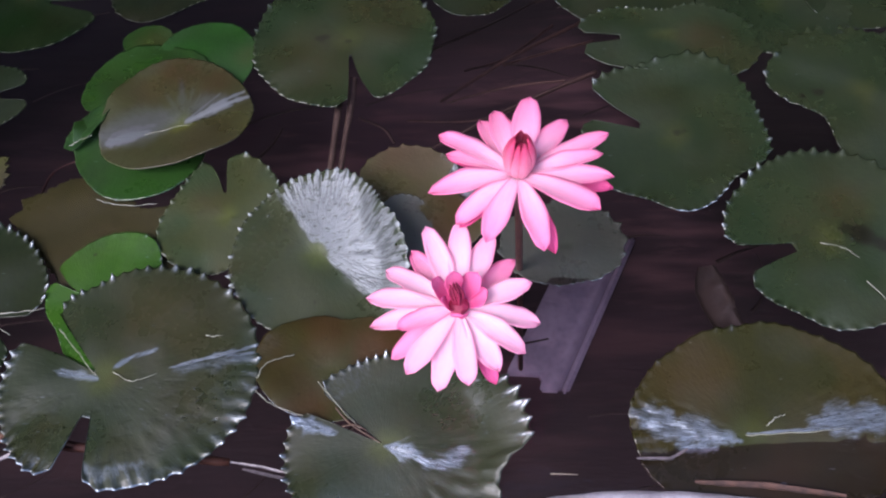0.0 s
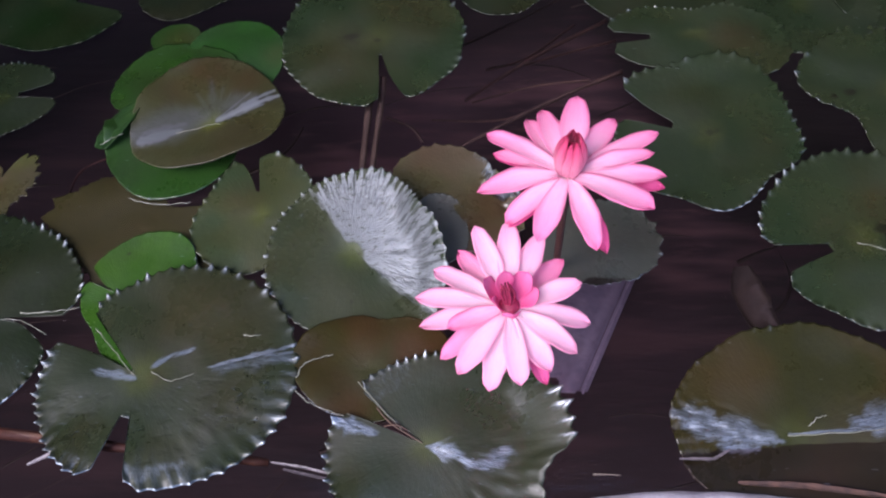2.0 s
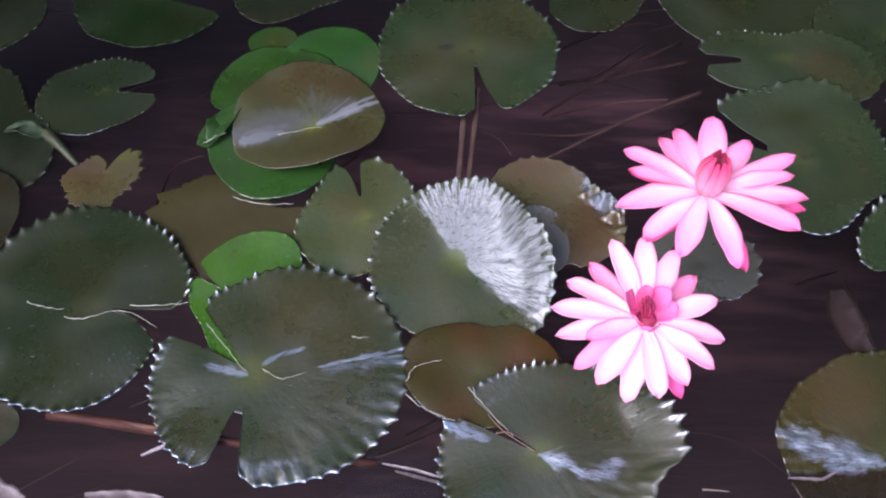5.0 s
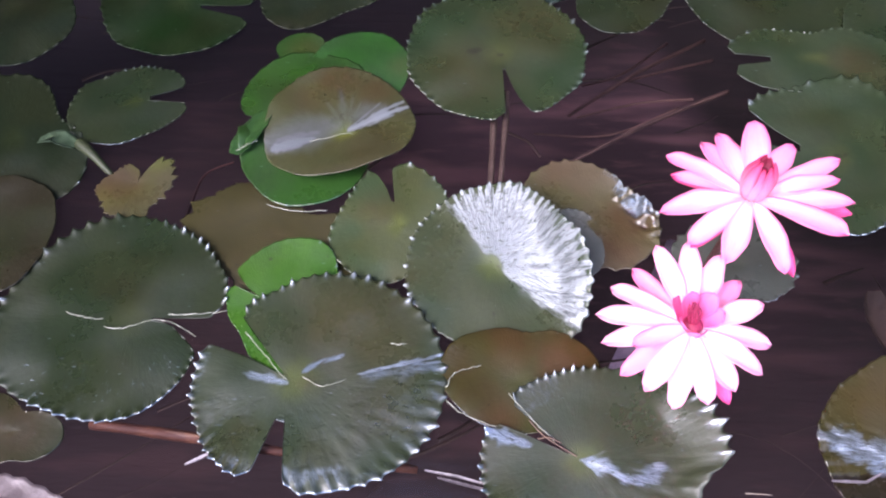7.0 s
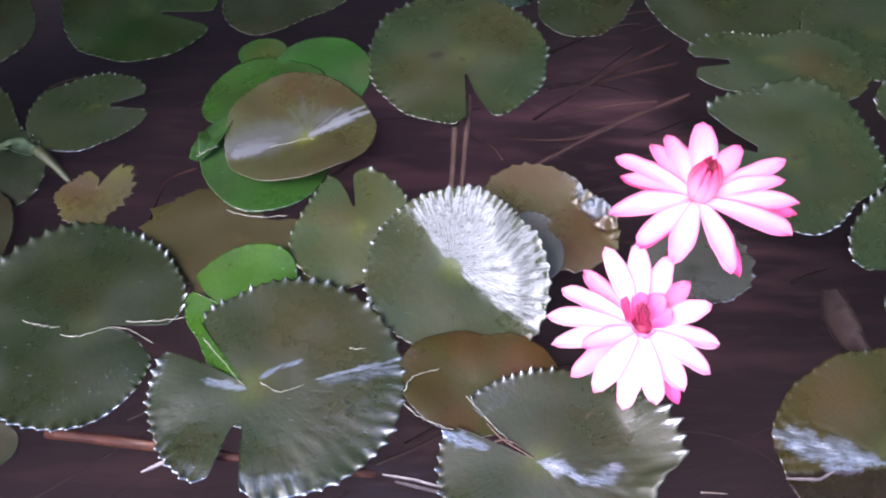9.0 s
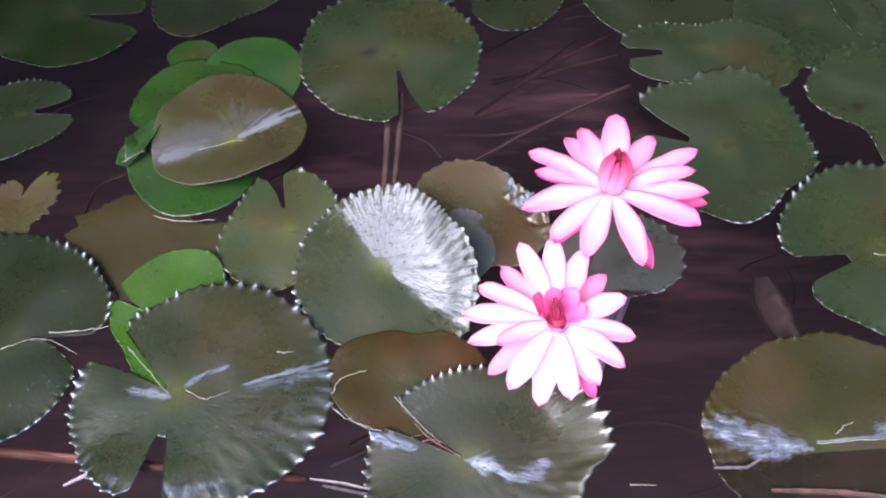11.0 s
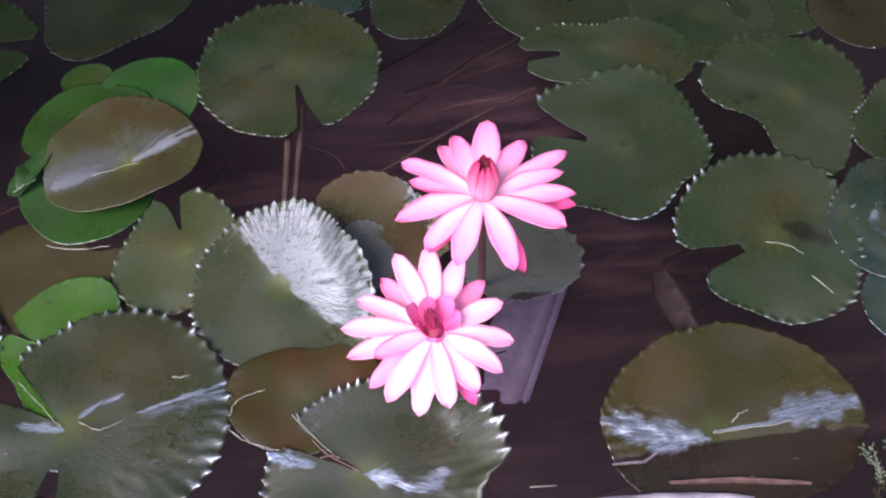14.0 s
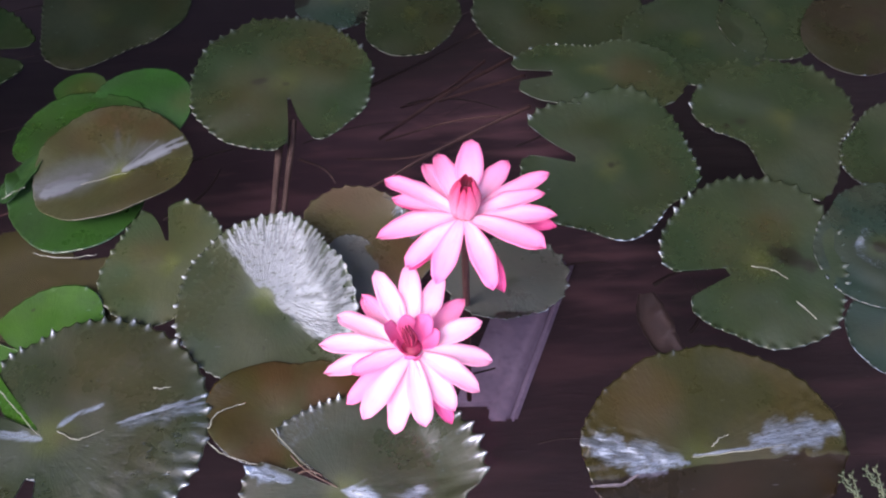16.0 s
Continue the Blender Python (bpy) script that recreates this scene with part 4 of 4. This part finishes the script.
lily_pad((-0.046, 0.620), (0.0457, -0.0075, -0.0033, -0.0103, -0.002, 0.0015, 0.0012), BLUE_GREY, 38, 0.004, "small dull blue-grey lily pad under a silvery one", teeth=(30, 0.02, 0.001), rim_sheen=0.2)


# ---- flowers ----
def flower(at, label, petals, foot):
    """petals: name, tip relative to the flower's base, half width, material, root distance, arch."""
    f = thing("water_lily_flower", at, label, "flower", "pink water lilies")
    for k, (name, tip, width, material, root, arch, drop) in enumerate(petals):
        t = Vector(tip)
        flat = Vector((t.x, t.y, 0)).normalized()
        part(name, petal_mesh(flat * root + Vector((0, 0, drop)), t, width, arch, seed=k), material, f)
    part("stem", tube([(foot[0] * k, foot[1] * k, -at[2] * k) for k in (0.0, 0.33, 0.67, 1.0, 1.5, 2.2, 3.2)], 0.0042, 0.005, 10), STALK, f, "red-brown upright flower stem")
    bm = bmesh.new()
    bmesh.ops.create_cone(bm, cap_ends=True, segments=16, radius1=0.0045, radius2=0.009, depth=0.014)
    bmesh.ops.translate(bm, verts=bm.verts, vec=(0, 0, -0.004))
    bmesh.ops.bevel(bm, geom=bm.edges[:], offset=0.0015, segments=2, affect="EDGES")
    part("receptacle", bm, CRIMSON_BASE, f)
    return f


A = (0.073, 0.493, 0.272)


def rel(o, x, y, z):
    return (x - o[0], y - o[1], z - o[2])


flower_a = flower((A[0] + 0.003, A[1], A[2]), "open pink water lily with a closed crimson centre", [
    ("sepal", rel(A, 0.002, 0.527, 0.256), 0.0095, DEEP_PINK, 0.005, 0.06, -0.006),
    ("sepal", rel(A, 0.015, 0.453, 0.242), 0.0095, DEEP_PINK, 0.005, 0.06, -0.006),
    ("sepal", rel(A, 0.161, 0.471, 0.280), 0.0095, DEEP_PINK, 0.005, 0.04, -0.006),
    ("sepal", rel(A, 0.103, 0.414, 0.250), 0.011, DEEP_PINK, 0.005, 0.05, -0.006),
    ("petal", rel(A, 0.090, 0.580, 0.284), 0.0150, PINK, 0.005, 0.10, 0.0),
    ("petal", rel(A, 0.037, 0.569, 0.262), 0.0110, PINK, 0.005, 0.08, -0.003),
    ("petal", rel(A, 0.050, 0.572, 0.272), 0.0130, PINK, 0.005, 0.10, 0.0),
    ("petal", rel(A, -0.003, 0.542, 0.272), 0.0125, PINK, 0.005, 0.10, 0.0),
    ("petal", rel(A, 0.004, 0.527, 0.262), 0.0090, PINK, 0.005, 0.08, -0.002),
    ("petal", rel(A, -0.014, 0.481, 0.257), 0.0135, PINK, 0.005, 0.14, 0.0),
    ("petal", rel(A, 0.014, 0.452, 0.246), 0.0125, PINK, 0.005, 0.14, 0.0),
    ("petal", rel(A, 0.040, 0.422, 0.260), 0.0125, PINK, 0.005, 0.12, 0.001),
    ("petal", rel(A, 0.094, 0.412, 0.260), 0.0130, PINK, 0.005, 0.12, 0.001),
    ("petal", rel(A, 0.141, 0.430, 0.296), 0.0150, PINK, 0.005, 0.08, 0.001),
    ("petal", rel(A, 0.159, 0.468, 0.292), 0.0115, PINK, 0.005, 0.06, 0.0),
    ("petal", rel(A, 0.152, 0.503, 0.292), 0.0110, PINK, 0.005, 0.06, 0.0),
    ("petal", rel(A, 0.162, 0.528, 0.286), 0.0110, PINK, 0.005, 0.07, -0.002),
    ("petal", rel(A, 0.124, 0.555, 0.277), 0.0120, PINK, 0.005, 0.08, 0.0),
], (0.02, 0.06))
core = bmesh.new()
bmesh.ops.create_uvsphere(core, u_segments=16, v_segments=10, radius=1.0)
for v in core.verts:
    v.co = Vector((v.co.x * 0.0105, v.co.y * 0.0105 + 0.002, v.co.z * 0.018 + 0.022))
bud = part("bud", core, STAMEN, flower_a, "closed crimson heart of the flower")
for k in range(9):
    ob = part("inner_petal", bud_petal(k * 2 * math.pi / 9 + 0.2, 0.54, 0.041 + 0.003 * (k % 3), 0.0160 + 0.0010 * (k % 2)), CRIMSON, bud, "crimson upright inner petal")
    ob.location = (0, 0.002, 0.006)

Bc = (0.018, 0.379, 0.212)
flower_b = flower(Bc, "fully open pale pink water lily with a deep pink heart", [
    ("sepal", rel(Bc, -0.032, 0.449, 0.200), 0.0110, PINK, 0.005, 0.06, -0.006),
    ("sepal", rel(Bc, -0.048, 0.345, 0.178), 0.0110, MID_PINK, 0.005, 0.08, -0.006),
    ("sepal", rel(Bc, 0.055, 0.317, 0.180), 0.0090, DEEP_PINK, 0.005, 0.06, -0.006),
    ("sepal", rel(Bc, 0.075, 0.432, 0.211), 0.0110, MID_PINK, 0.005, 0.06, -0.004),
    ("petal", rel(Bc, -0.012, 0.455, 0.240), 0.0120, PALE_PINK, 0.005, 0.06, 0.0),
    ("petal", rel(Bc, 0.019, 0.462, 0.238), 0.0120, PALE_PINK, 0.005, 0.06, 0.0),
    ("petal", rel(Bc, 0.050, 0.452, 0.230), 0.0120, PALE_PINK, 0.005, 0.06, 0.0),
    ("petal", rel(Bc, -0.053, 0.427, 0.203), 0.0120, PALE_PINK, 0.005, 0.10, 0.0),
    ("petal", rel(Bc, -0.071, 0.396, 0.205), 0.0115, PALE_PINK, 0.005, 0.10, 0.0),
    ("petal", rel(Bc, -0.067, 0.366, 0.199), 0.0115, PALE_PINK, 0.005, 0.10, -0.002),
    ("petal", rel(Bc, -0.040, 0.358, 0.211), 0.0105, PINK, 0.005, 0.12, 0.003),
    ("petal", rel(Bc, -0.031, 0.317, 0.200), 0.0125, PALE_PINK, 0.005, 0.12, 0.0),
    ("petal", rel(Bc, -0.002, 0.306, 0.186), 0.0125, PALE_PINK, 0.005, 0.14, 0.0),
    ("petal", rel(Bc, 0.025, 0.306, 0.198), 0.0120, PALE_PINK, 0.005, 0.12, 0.001),
    ("petal", rel(Bc, 0.053, 0.320, 0.195), 0.0125, PALE_PINK, 0.005, 0.10, 0.001),
    ("petal", rel(Bc, 0.081, 0.337, 0.206), 0.0125, PALE_PINK, 0.005, 0.10, 0.002),
    ("petal", rel(Bc, 0.095, 0.367, 0.200), 0.0120, PALE_PINK, 0.005, 0.12, 0.002),
    ("petal", rel(Bc, 0.088, 0.400, 0.222), 0.0120, PALE_PINK, 0.005, 0.08, 0.0),
    ("inner_petal", rel(Bc, -0.006, 0.391, 0.250), 0.0095, HEART_PINK, 0.008, -0.1, 0.004),
    ("inner_petal", rel(Bc, 0.012, 0.399, 0.248), 0.0095, HEART_PINK, 0.008, -0.1, 0.004),
    ("inner_petal", rel(Bc, 0.034, 0.402, 0.243), 0.0115, HEART_PINK, 0.008, -0.1, 0.004),
    ("inner_petal", rel(Bc, 0.046, 0.384, 0.234), 0.0100, HEART_PINK, 0.008, -0.1, 0.004),
    ("inner_petal", rel(Bc, 0.021, 0.364, 0.228), 0.0100, HEART_PINK, 0.012, 0.1, 0.004),
    ("inner_petal", rel(Bc, 0.002, 0.372, 0.236), 0.0085, HEART_PINK, 0.008, 0.1, 0.004),
], (0.02, 0.05))
disc = bmesh.new()
bmesh.ops.create_uvsphere(disc, u_segments=16, v_segments=8, radius=1.0)
for v in disc.verts:
    v.co = Vector((v.co.x * 0.010, v.co.y * 0.010, v.co.z * 0.005 + 0.006))
heart = part("heart", disc, STAMEN, flower_b, "dark red disc of the flower")
for k in range(14):
    a, s = k * 2.4, 0.25 + 0.75 * (k / 14)
    part("stamen", tube([(0.002 * math.cos(a), 0.002 * math.sin(a), 0.004), (0.007 * s * math.cos(a) - 0.002, 0.007 * s * math.sin(a) + 0.004, 0.022), (0.006 * s * math.cos(a) - 0.004, 0.006 * s * math.sin(a) + 0.006, 0.036 - 0.006 * s)], 0.0016, 0.0007, 6), STAMEN, heart, "dark red stamen")


# ---- dead stalks, twigs and weed in the water ----
def stalk_thing(name, points, r0, r1, material, label, category="stalk", group=""):
    o = Vector(points[0])
    t = thing(name, tuple(o), label, category, group)
    part("shaft", tube([Vector(p) - o for p in points], r0, r1, 8, 0.12, len(label)), material, t)
    return t


stalk_thing("dead_stalk", [(-0.160, 0.905, -0.012), (-0.162, 0.85, -0.016), (-0.166, 0.74, -0.022), (-0.174, 0.60, -0.06)], 0.0055, 0.0045, STRAW, "pale brown dead lily stalk under the water", group="dead stalks")
stalk_thing("dead_stalk", [(-0.142, 0.905, -0.012), (-0.144, 0.85, -0.016), (-0.151, 0.74, -0.022), (-0.158, 0.60, -0.06)], 0.005, 0.004, STRAW, "pale brown dead lily stalk under the water", group="dead stalks")
stalk_thing("dead_stalk", [(-0.64, 0.346, -0.010), (-0.50, 0.330, -0.006), (-0.39, 0.317, -0.008), (-0.25, 0.31, -0.03)], 0.007, 0.005, RUSTY_STRAW, "orange-brown dead reed stalk lying in the water", group="dead stalks")

stalk_thing("dead_stalk", [(0.267, 1.064, -0.160), (0.195, 1.027, -0.160), (0.089, 0.966, -0.160), (0.012, 0.915, -0.160), (-0.038, 0.883, -0.160)], 0.0042, 0.003, FIBRE, "thin reddish-brown rotting stalk under the water", group="dead stalks")
stalk_thing("dead_stalk", [(0.269, 1.265, -0.220), (0.141, 1.181, -0.220), (0.071, 1.125, -0.220), (-0.014, 1.053, -0.220)], 0.004, 0.003, LIGHTENED_FIBRE, "thin reddish-brown rotting stalk under the water", group="dead stalks")
stalk_thing("dead_stalk", [(0.290, 1.241, -0.250), (0.183, 1.205, -0.250), (0.107, 1.176, -0.250)], 0.003, 0.0025, LIGHTENED_FIBRE, "thin reddish-brown rotting stalk under the water", group="dead stalks")
stalk_thing("dead_stalk", [(0.217, 1.083, -0.200), (0.116, 1.070, -0.200), (-0.002, 1.030, -0.200)], 0.0028, 0.002, LIGHTENED_FIBRE, "thin reddish-brown rotting stalk under the water", group="dead stalks")
stalk_thing("dead_stalk", [(0.202, 1.099, -0.240), (0.066, 1.026, -0.240), (-0.077, 1.024, -0.240)], 0.003, 0.002, LIGHTENED_FIBRE, "thin reddish-brown rotting stalk under the water", group="dead stalks")
stalk_thing("dead_stalk", [(-0.631, 0.698, -0.100), (-0.626, 0.748, -0.098), (-0.615, 0.795, -0.095), (-0.574, 0.818, -0.092)], 0.0024, 0.0014, STALK, "thin reddish-brown bent stalk under the water", group="dead stalks")
stalk_thing("dead_stalk", [(-0.144, 0.905, -0.100), (-0.103, 0.882, -0.100), (-0.084, 0.851, -0.100)], 0.003, 0.002, FIBRE, "thin reddish-brown rotting stalk under the water", group="dead stalks")
stalk_thing("dead_stalk", [(0.221, 1.344, -0.300), (0.116, 1.247, -0.300), (0.031, 1.212, -0.300)], 0.003, 0.002, LIGHTENED_FIBRE, "thin reddish-brown rotting stalk under the water", group="dead stalks")


def drowned_block():
    """A pale block that lies on the pond's floor; its long sides run away from the camera."""
    bm = bmesh.new()
    p, d = Vector((0.254, 0.757, 0)), Vector((0.21, 0.43, 0))
    w, v = Vector((0.020, -0.002, 0)), Vector((-0.125, 0.045, 0))
    slab = [p, p + d, p + v + d, p + v, p + Vector((-0.040, 0.040, 0)), p + Vector((-0.048, 0.003, 0))]
    kerb = [p + w, p + w + d, p + d + w * 0.1, p + w * 0.1]
    for ring, height in ((slab, -0.87), (kerb, -0.876)):
        low = [bm.verts.new((c.x, c.y, -0.93)) for c in ring]
        top = [bm.verts.new((c.x, c.y, height)) for c in ring]
        bm.faces.new(low)
        bm.faces.new(top)
        for k in range(len(ring)):
            n = (k + 1) % len(ring)
            bm.faces.new((low[k], low[n], top[n], top[k]))
    bmesh.ops.recalc_face_normals(bm, faces=bm.faces)
    bmesh.ops.bevel(bm, geom=bm.edges[:], offset=0.006, segments=2, affect="EDGES")
    ob = part("drowned_block", bm, CONCRETE)
    return tagged(ob, "pale lilac-grey broken block lying on the pond floor", "block")


drowned_block()


def strip_leaf(name, pts, width, material, label, roll=0.0, blunt=0.45, wobble=0.12):
    """A long, thin dead leaf lying on the water, hollowed along its middle."""
    pts = [Vector(p) for p in pts]
    o = pts[0]
    n, cols = 22, 7
    verts, faces = [], []
    for layer in (0, 1):
        for i in range(n + 1):
            s = i / n * (len(pts) - 1)
            k = min(int(s), len(pts) - 2)
            p = pts[k].lerp(pts[k + 1], s - k) - o
            d = (pts[k + 1] - pts[k]).normalized()
            side = Vector((-d.y, d.x, 0))
            w = width * (math.sin(math.pi * min(max(0.06 + 0.88 * i / n, 0), 1)) ** blunt) * (1 + wobble * math.sin(i * 1.7))
            for j in range(cols):
                u = 2 * j / (cols - 1) - 1
                h = 0.16 * w * u * u + math.tan(radians(roll)) * w * u + min(0.0012, 0.05 * w) * math.sin(i * 0.9 + 3 * u)
                verts.append(tuple(p + side * (u * w) + Vector((0, 0, h - (0.0012 if layer else 0)))))
    m = (n + 1) * cols
    for i in range(n):
        for j in range(cols - 1):
            a = i * cols + j
            faces.append((a, a + cols, a + cols + 1, a + 1))
            faces.append((m + a, m + a + 1, m + a + cols + 1, m + a + cols))
        for a in (i * cols, i * cols + cols - 1):
            faces.append((a, a + cols, m + a + cols, m + a))
    mesh = bpy.data.meshes.new(name)
    mesh.from_pydata(verts, [], faces)
    ob = part(name, mesh, material)
    ob.location = o
    return tagged(ob, label, "dead leaf", "dead leaves")


strip_leaf("dead_leaf", [(0.112, 0.246, 0.003), (0.20, 0.249, 0.004), (0.29, 0.246, 0.004), (0.365, 0.240, 0.003)], 0.019, SKY_PALE, "long dead leaf floating on the water, painted lilac-white sky sheen", -12, 0.2, 0.02)
strip_leaf("dead_leaf", [(0.345, 0.572, -0.028), (0.345, 0.540, -0.030), (0.354, 0.505, -0.034), (0.376, 0.470, -0.044)], 0.021, DROWNED_LEAF, "small pale brown dead leaf under the water", 10, 0.5, 0.05)
strip_leaf("dead_leaf", [(-0.76, 0.272, 0.003), (-0.70, 0.262, 0.004), (-0.63, 0.240, 0.003)], 0.014, GREY_LEAF, "greyish dead leaf floating on the water")
strip_leaf("dead_leaf", [(0.275, 0.277, 0.002), (0.35, 0.273, 0.003), (0.435, 0.262, 0.002)], 0.0036, RUST_SCRAP, "narrow rust-brown dead leaf at the water's edge")
strip_leaf("dead_leaf", [(-0.240, 0.300, 0.002), (-0.203, 0.294, 0.003), (-0.165, 0.285, 0.002)], 0.0014, DULL, "short pale dead leaf floating on the water", 18)
strip_leaf("dead_leaf", [(-0.225, 0.292, 0.002), (-0.195, 0.285, 0.003), (-0.170, 0.280, 0.002)], 0.0018, DULL, "short pinkish dead leaf floating on the water", -15)
strip_leaf("dead_leaf", [(-0.514, 0.297, 0.002), (-0.490, 0.309, 0.004), (-0.470, 0.320, 0.006)], 0.0020, DULL, "pale leaf scrap beside a torn pad", 20)
strip_leaf("dead_leaf", [(-0.565, 0.250, 0.002), (-0.52, 0.252, 0.003), (-0.478, 0.250, 0.002)], 0.0055, GREY_LEAF, "greyish dead leaf floating on the water")
stalk_thing("twig", [(0.118, 0.2865, 0.001), (0.131, 0.286, 0.002), (0.148, 0.2855, 0.001)], 0.0011, 0.0007, STRAW, "short bleached twig afloat beside a pad", "twig", "twigs")
stalk_thing("twig", [(-0.122, 0.355, 0.024), (-0.104, 0.336, 0.023), (-0.070, 0.315, 0.022)], 0.0012, 0.0007, TWIG, "thin brown twig lying in a pad's notch", "twig", "twigs")
stalk_thing("twig", [(-0.113, 0.333, 0.024), (-0.100, 0.335, 0.024), (-0.086, 0.329, 0.023)], 0.0011, 0.0006, TWIG, "thin brown twig lying in a pad's notch", "twig", "twigs")
strip_leaf("dead_leaf", [(0.213, 0.301, 0.010), (0.250, 0.300, 0.012), (0.270, 0.311, 0.012)], 0.0017, DULL, "thin pale bent leaf scrap beside a half sunk pad")
strip_leaf("curled_leaf", [(-0.537, 0.750, 0.010), (-0.522, 0.785, 0.012), (-0.502, 0.835, 0.010)], 0.020, DARK_LEAF, "dark green curled leaf edge beside a bright pad", -14, 0.45, 0.04)
strip_leaf("dead_leaf", [(-0.828, 0.766, 0.012), (-0.800, 0.770, 0.018), (-0.770, 0.756, 0.012)], 0.017, CURL, "small curled pale green leaf resting on a pad", -22, 0.5, 0.05)
stalk_thing("leaf_stalk", [(-0.766, 0.762, 0.012), (-0.742, 0.742, 0.010), (-0.708, 0.713, -0.006)], 0.0095, 0.0035, YELLOW_STALK, "short yellow-green leaf stalk beside a curled leaf")


def sprig(at, label):
    """A tuft of water weed: a few stems set with small pointed leaves."""
    rng = random.Random(4)
    t = thing("water_weed", at, label, "water weed")
    for k in range(3):
        a = radians(105 + 30 * k + rng.uniform(-8, 8))
        L = 0.05 + 0.02 * k
        pts = [(0.012 * k, 0.006 * k, -0.02), (0.012 * k + 0.3 * L * math.cos(a), 0.006 * k + 0.4 * L * math.sin(a), 0.01), (0.012 * k + 0.5 * L * math.cos(a), 0.006 * k + L * math.sin(a), 0.018)]
        part("stem", tube(pts, 0.0016, 0.0008, 6), WEED, t)
        bm = bmesh.new()
        for i in range(26):
            s = i / 25
            p = Vector(pts[0]).lerp(Vector(pts[1]), min(s * 2, 1)) if s < 0.5 else Vector(pts[1]).lerp(Vector(pts[2]), s * 2 - 1)
            b = i * 2.4 + rng.uniform(-0.4, 0.4)
            d = Vector((math.cos(b), math.sin(b), 0.35)).normalized()
            side = d.cross(Vector((0, 0, 1))).normalized() * rng.uniform(0.0014, 0.0024)
            l = rng.uniform(0.005, 0.009)
            up = Vector((0, 0, 0.0006))
            v = [bm.verts.new(q) for q in (p, p + d * l * 0.5 + side, p + d * l, p + d * l * 0.5 - side, p + d * l * 0.5 + up * 2)]
            for x, y in ((0, 1), (1, 2), (2, 3), (3, 0)):
                bm.faces.new((v[x], v[y], v[4]))
            bm.faces.new((v[3], v[2], v[1], v[0]))
        part("leaves", bm, WEED, t)
    return t


sprig((0.515, 0.245, 0.0), "grey-green tuft of water weed at the surface")
sprig((0.545, 0.250, 0.0), "grey-green tuft of water weed at the surface")


def strands(name, count, seed, material, label, box, spread):
    """Loose fibres and thin dead stalks drifting under the water, too many to count."""
    rng = random.Random(seed)
    verts, faces = [], []
    for _ in range(count):
        x, y = rng.uniform(box[0], box[1]), rng.uniform(box[2], box[3])
        z = -rng.uniform(0.3, 0.8)
        a = radians(rng.gauss(spread[0], spread[1]))
        L, r = rng.uniform(0.06, 0.34), rng.uniform(0.0005, 0.0026)
        bend = rng.gauss(0, 0.25)
        n, sides = 7, 5
        base = len(verts)
        for i in range(n + 1):
            s = i / n
            b = a + bend * s
            px, py = x + L * s * math.cos(b), y + L * s * math.sin(b)
            pz = z + 0.01 * math.sin(3 * s + a)
            rr = r * (1.0 - 0.6 * s)
            for k in range(sides):
                t = 2 * math.pi * k / sides
                verts.append((px - 2.2 * rr * math.cos(t) * math.sin(b), py + 2.2 * rr * math.cos(t) * math.cos(b), pz + 0.6 * rr * math.sin(t)))
        for i in range(n):
            for k in range(sides):
                p, q = base + i * sides + k, base + i * sides + (k + 1) % sides
                faces.append((p, q, q + sides, p + sides))
    mesh = bpy.data.meshes.new(name)
    mesh.from_pydata(verts, [], faces)
    return tagged(part(name, mesh, material), label, "water weed", kind="stuff")


strands("drowned_fibres", 70, 5, DROWNED_LEAF, "brown drowned fibres and thin stalks under the water", (-1.4, 1.1, 0.3, 2.0), (22, 10))


def foliage_bank():
    """A tall unseen wall of dark foliage, added close behind the pads: it shades them and the water mirrors it."""
    rng = random.Random(9)
    verts, faces = [], []
    cols, rows = 60, 24
    reach = lambda a, h: 2.15 + 0.14 * math.sin(5 * a + h) + 0.10 * math.sin(11 * a - 1.7 * h) - 0.16 * h
    for i in range(rows + 1):
        for j in range(cols + 1):
            a = radians(-92 + 180 * j / cols)
            top = BANK_HEIGHT + 0.35 * math.sin(j * 0.5) + 0.25 * math.sin(j * 1.3)
            h = top * i / rows
            d = reach(a, h) + 0.2 + rng.uniform(-0.08, 0.08)
            verts.append((d * math.sin(a), 0.1 + d * math.cos(a), h - 0.3 + rng.uniform(-0.05, 0.05)))
    for i in range(rows):
        for j in range(cols):
            p = i * (cols + 1) + j
            faces.append((p, p + 1, p + cols + 2, p + cols + 1))
    for _ in range(7000):
        a, h = radians(rng.uniform(-92, 88)), rng.uniform(0.1, 1.0) ** 0.9 * BANK_HEIGHT
        d = reach(a, h) + rng.uniform(-0.08, 0.25)
        p = Vector((d * math.sin(a), 0.1 + d * math.cos(a), h - 0.2))
        along = Vector((rng.uniform(-1, 1), rng.uniform(-1, 1), rng.uniform(-1.2, 0.3))).normalized() * rng.uniform(0.05, 0.11)
        side = along.cross(Vector((rng.uniform(-1, 1), -1, rng.uniform(0, 1)))).normalized() * along.length * 0.38
        sag = Vector((0, 0, -0.012))
        b = len(verts)
        verts += [tuple(p), tuple(p + along * 0.5 + side + sag), tuple(p + along + sag * 2), tuple(p + along * 0.5 - side + sag), tuple(p + along * 0.5 - sag)]
        faces += [(b, b + 1, b + 4), (b + 1, b + 2, b + 4), (b + 2, b + 3, b + 4), (b + 3, b, b + 4)]
    mesh = bpy.data.meshes.new("backdrop")
    mesh.from_pydata(verts, [], faces)
    return tagged(part("backdrop", mesh, TREES), "unseen dark green foliage added behind the pond for shade", "foliage", kind="structure")


BANK_HEIGHT = 4.6
foliage_bank()
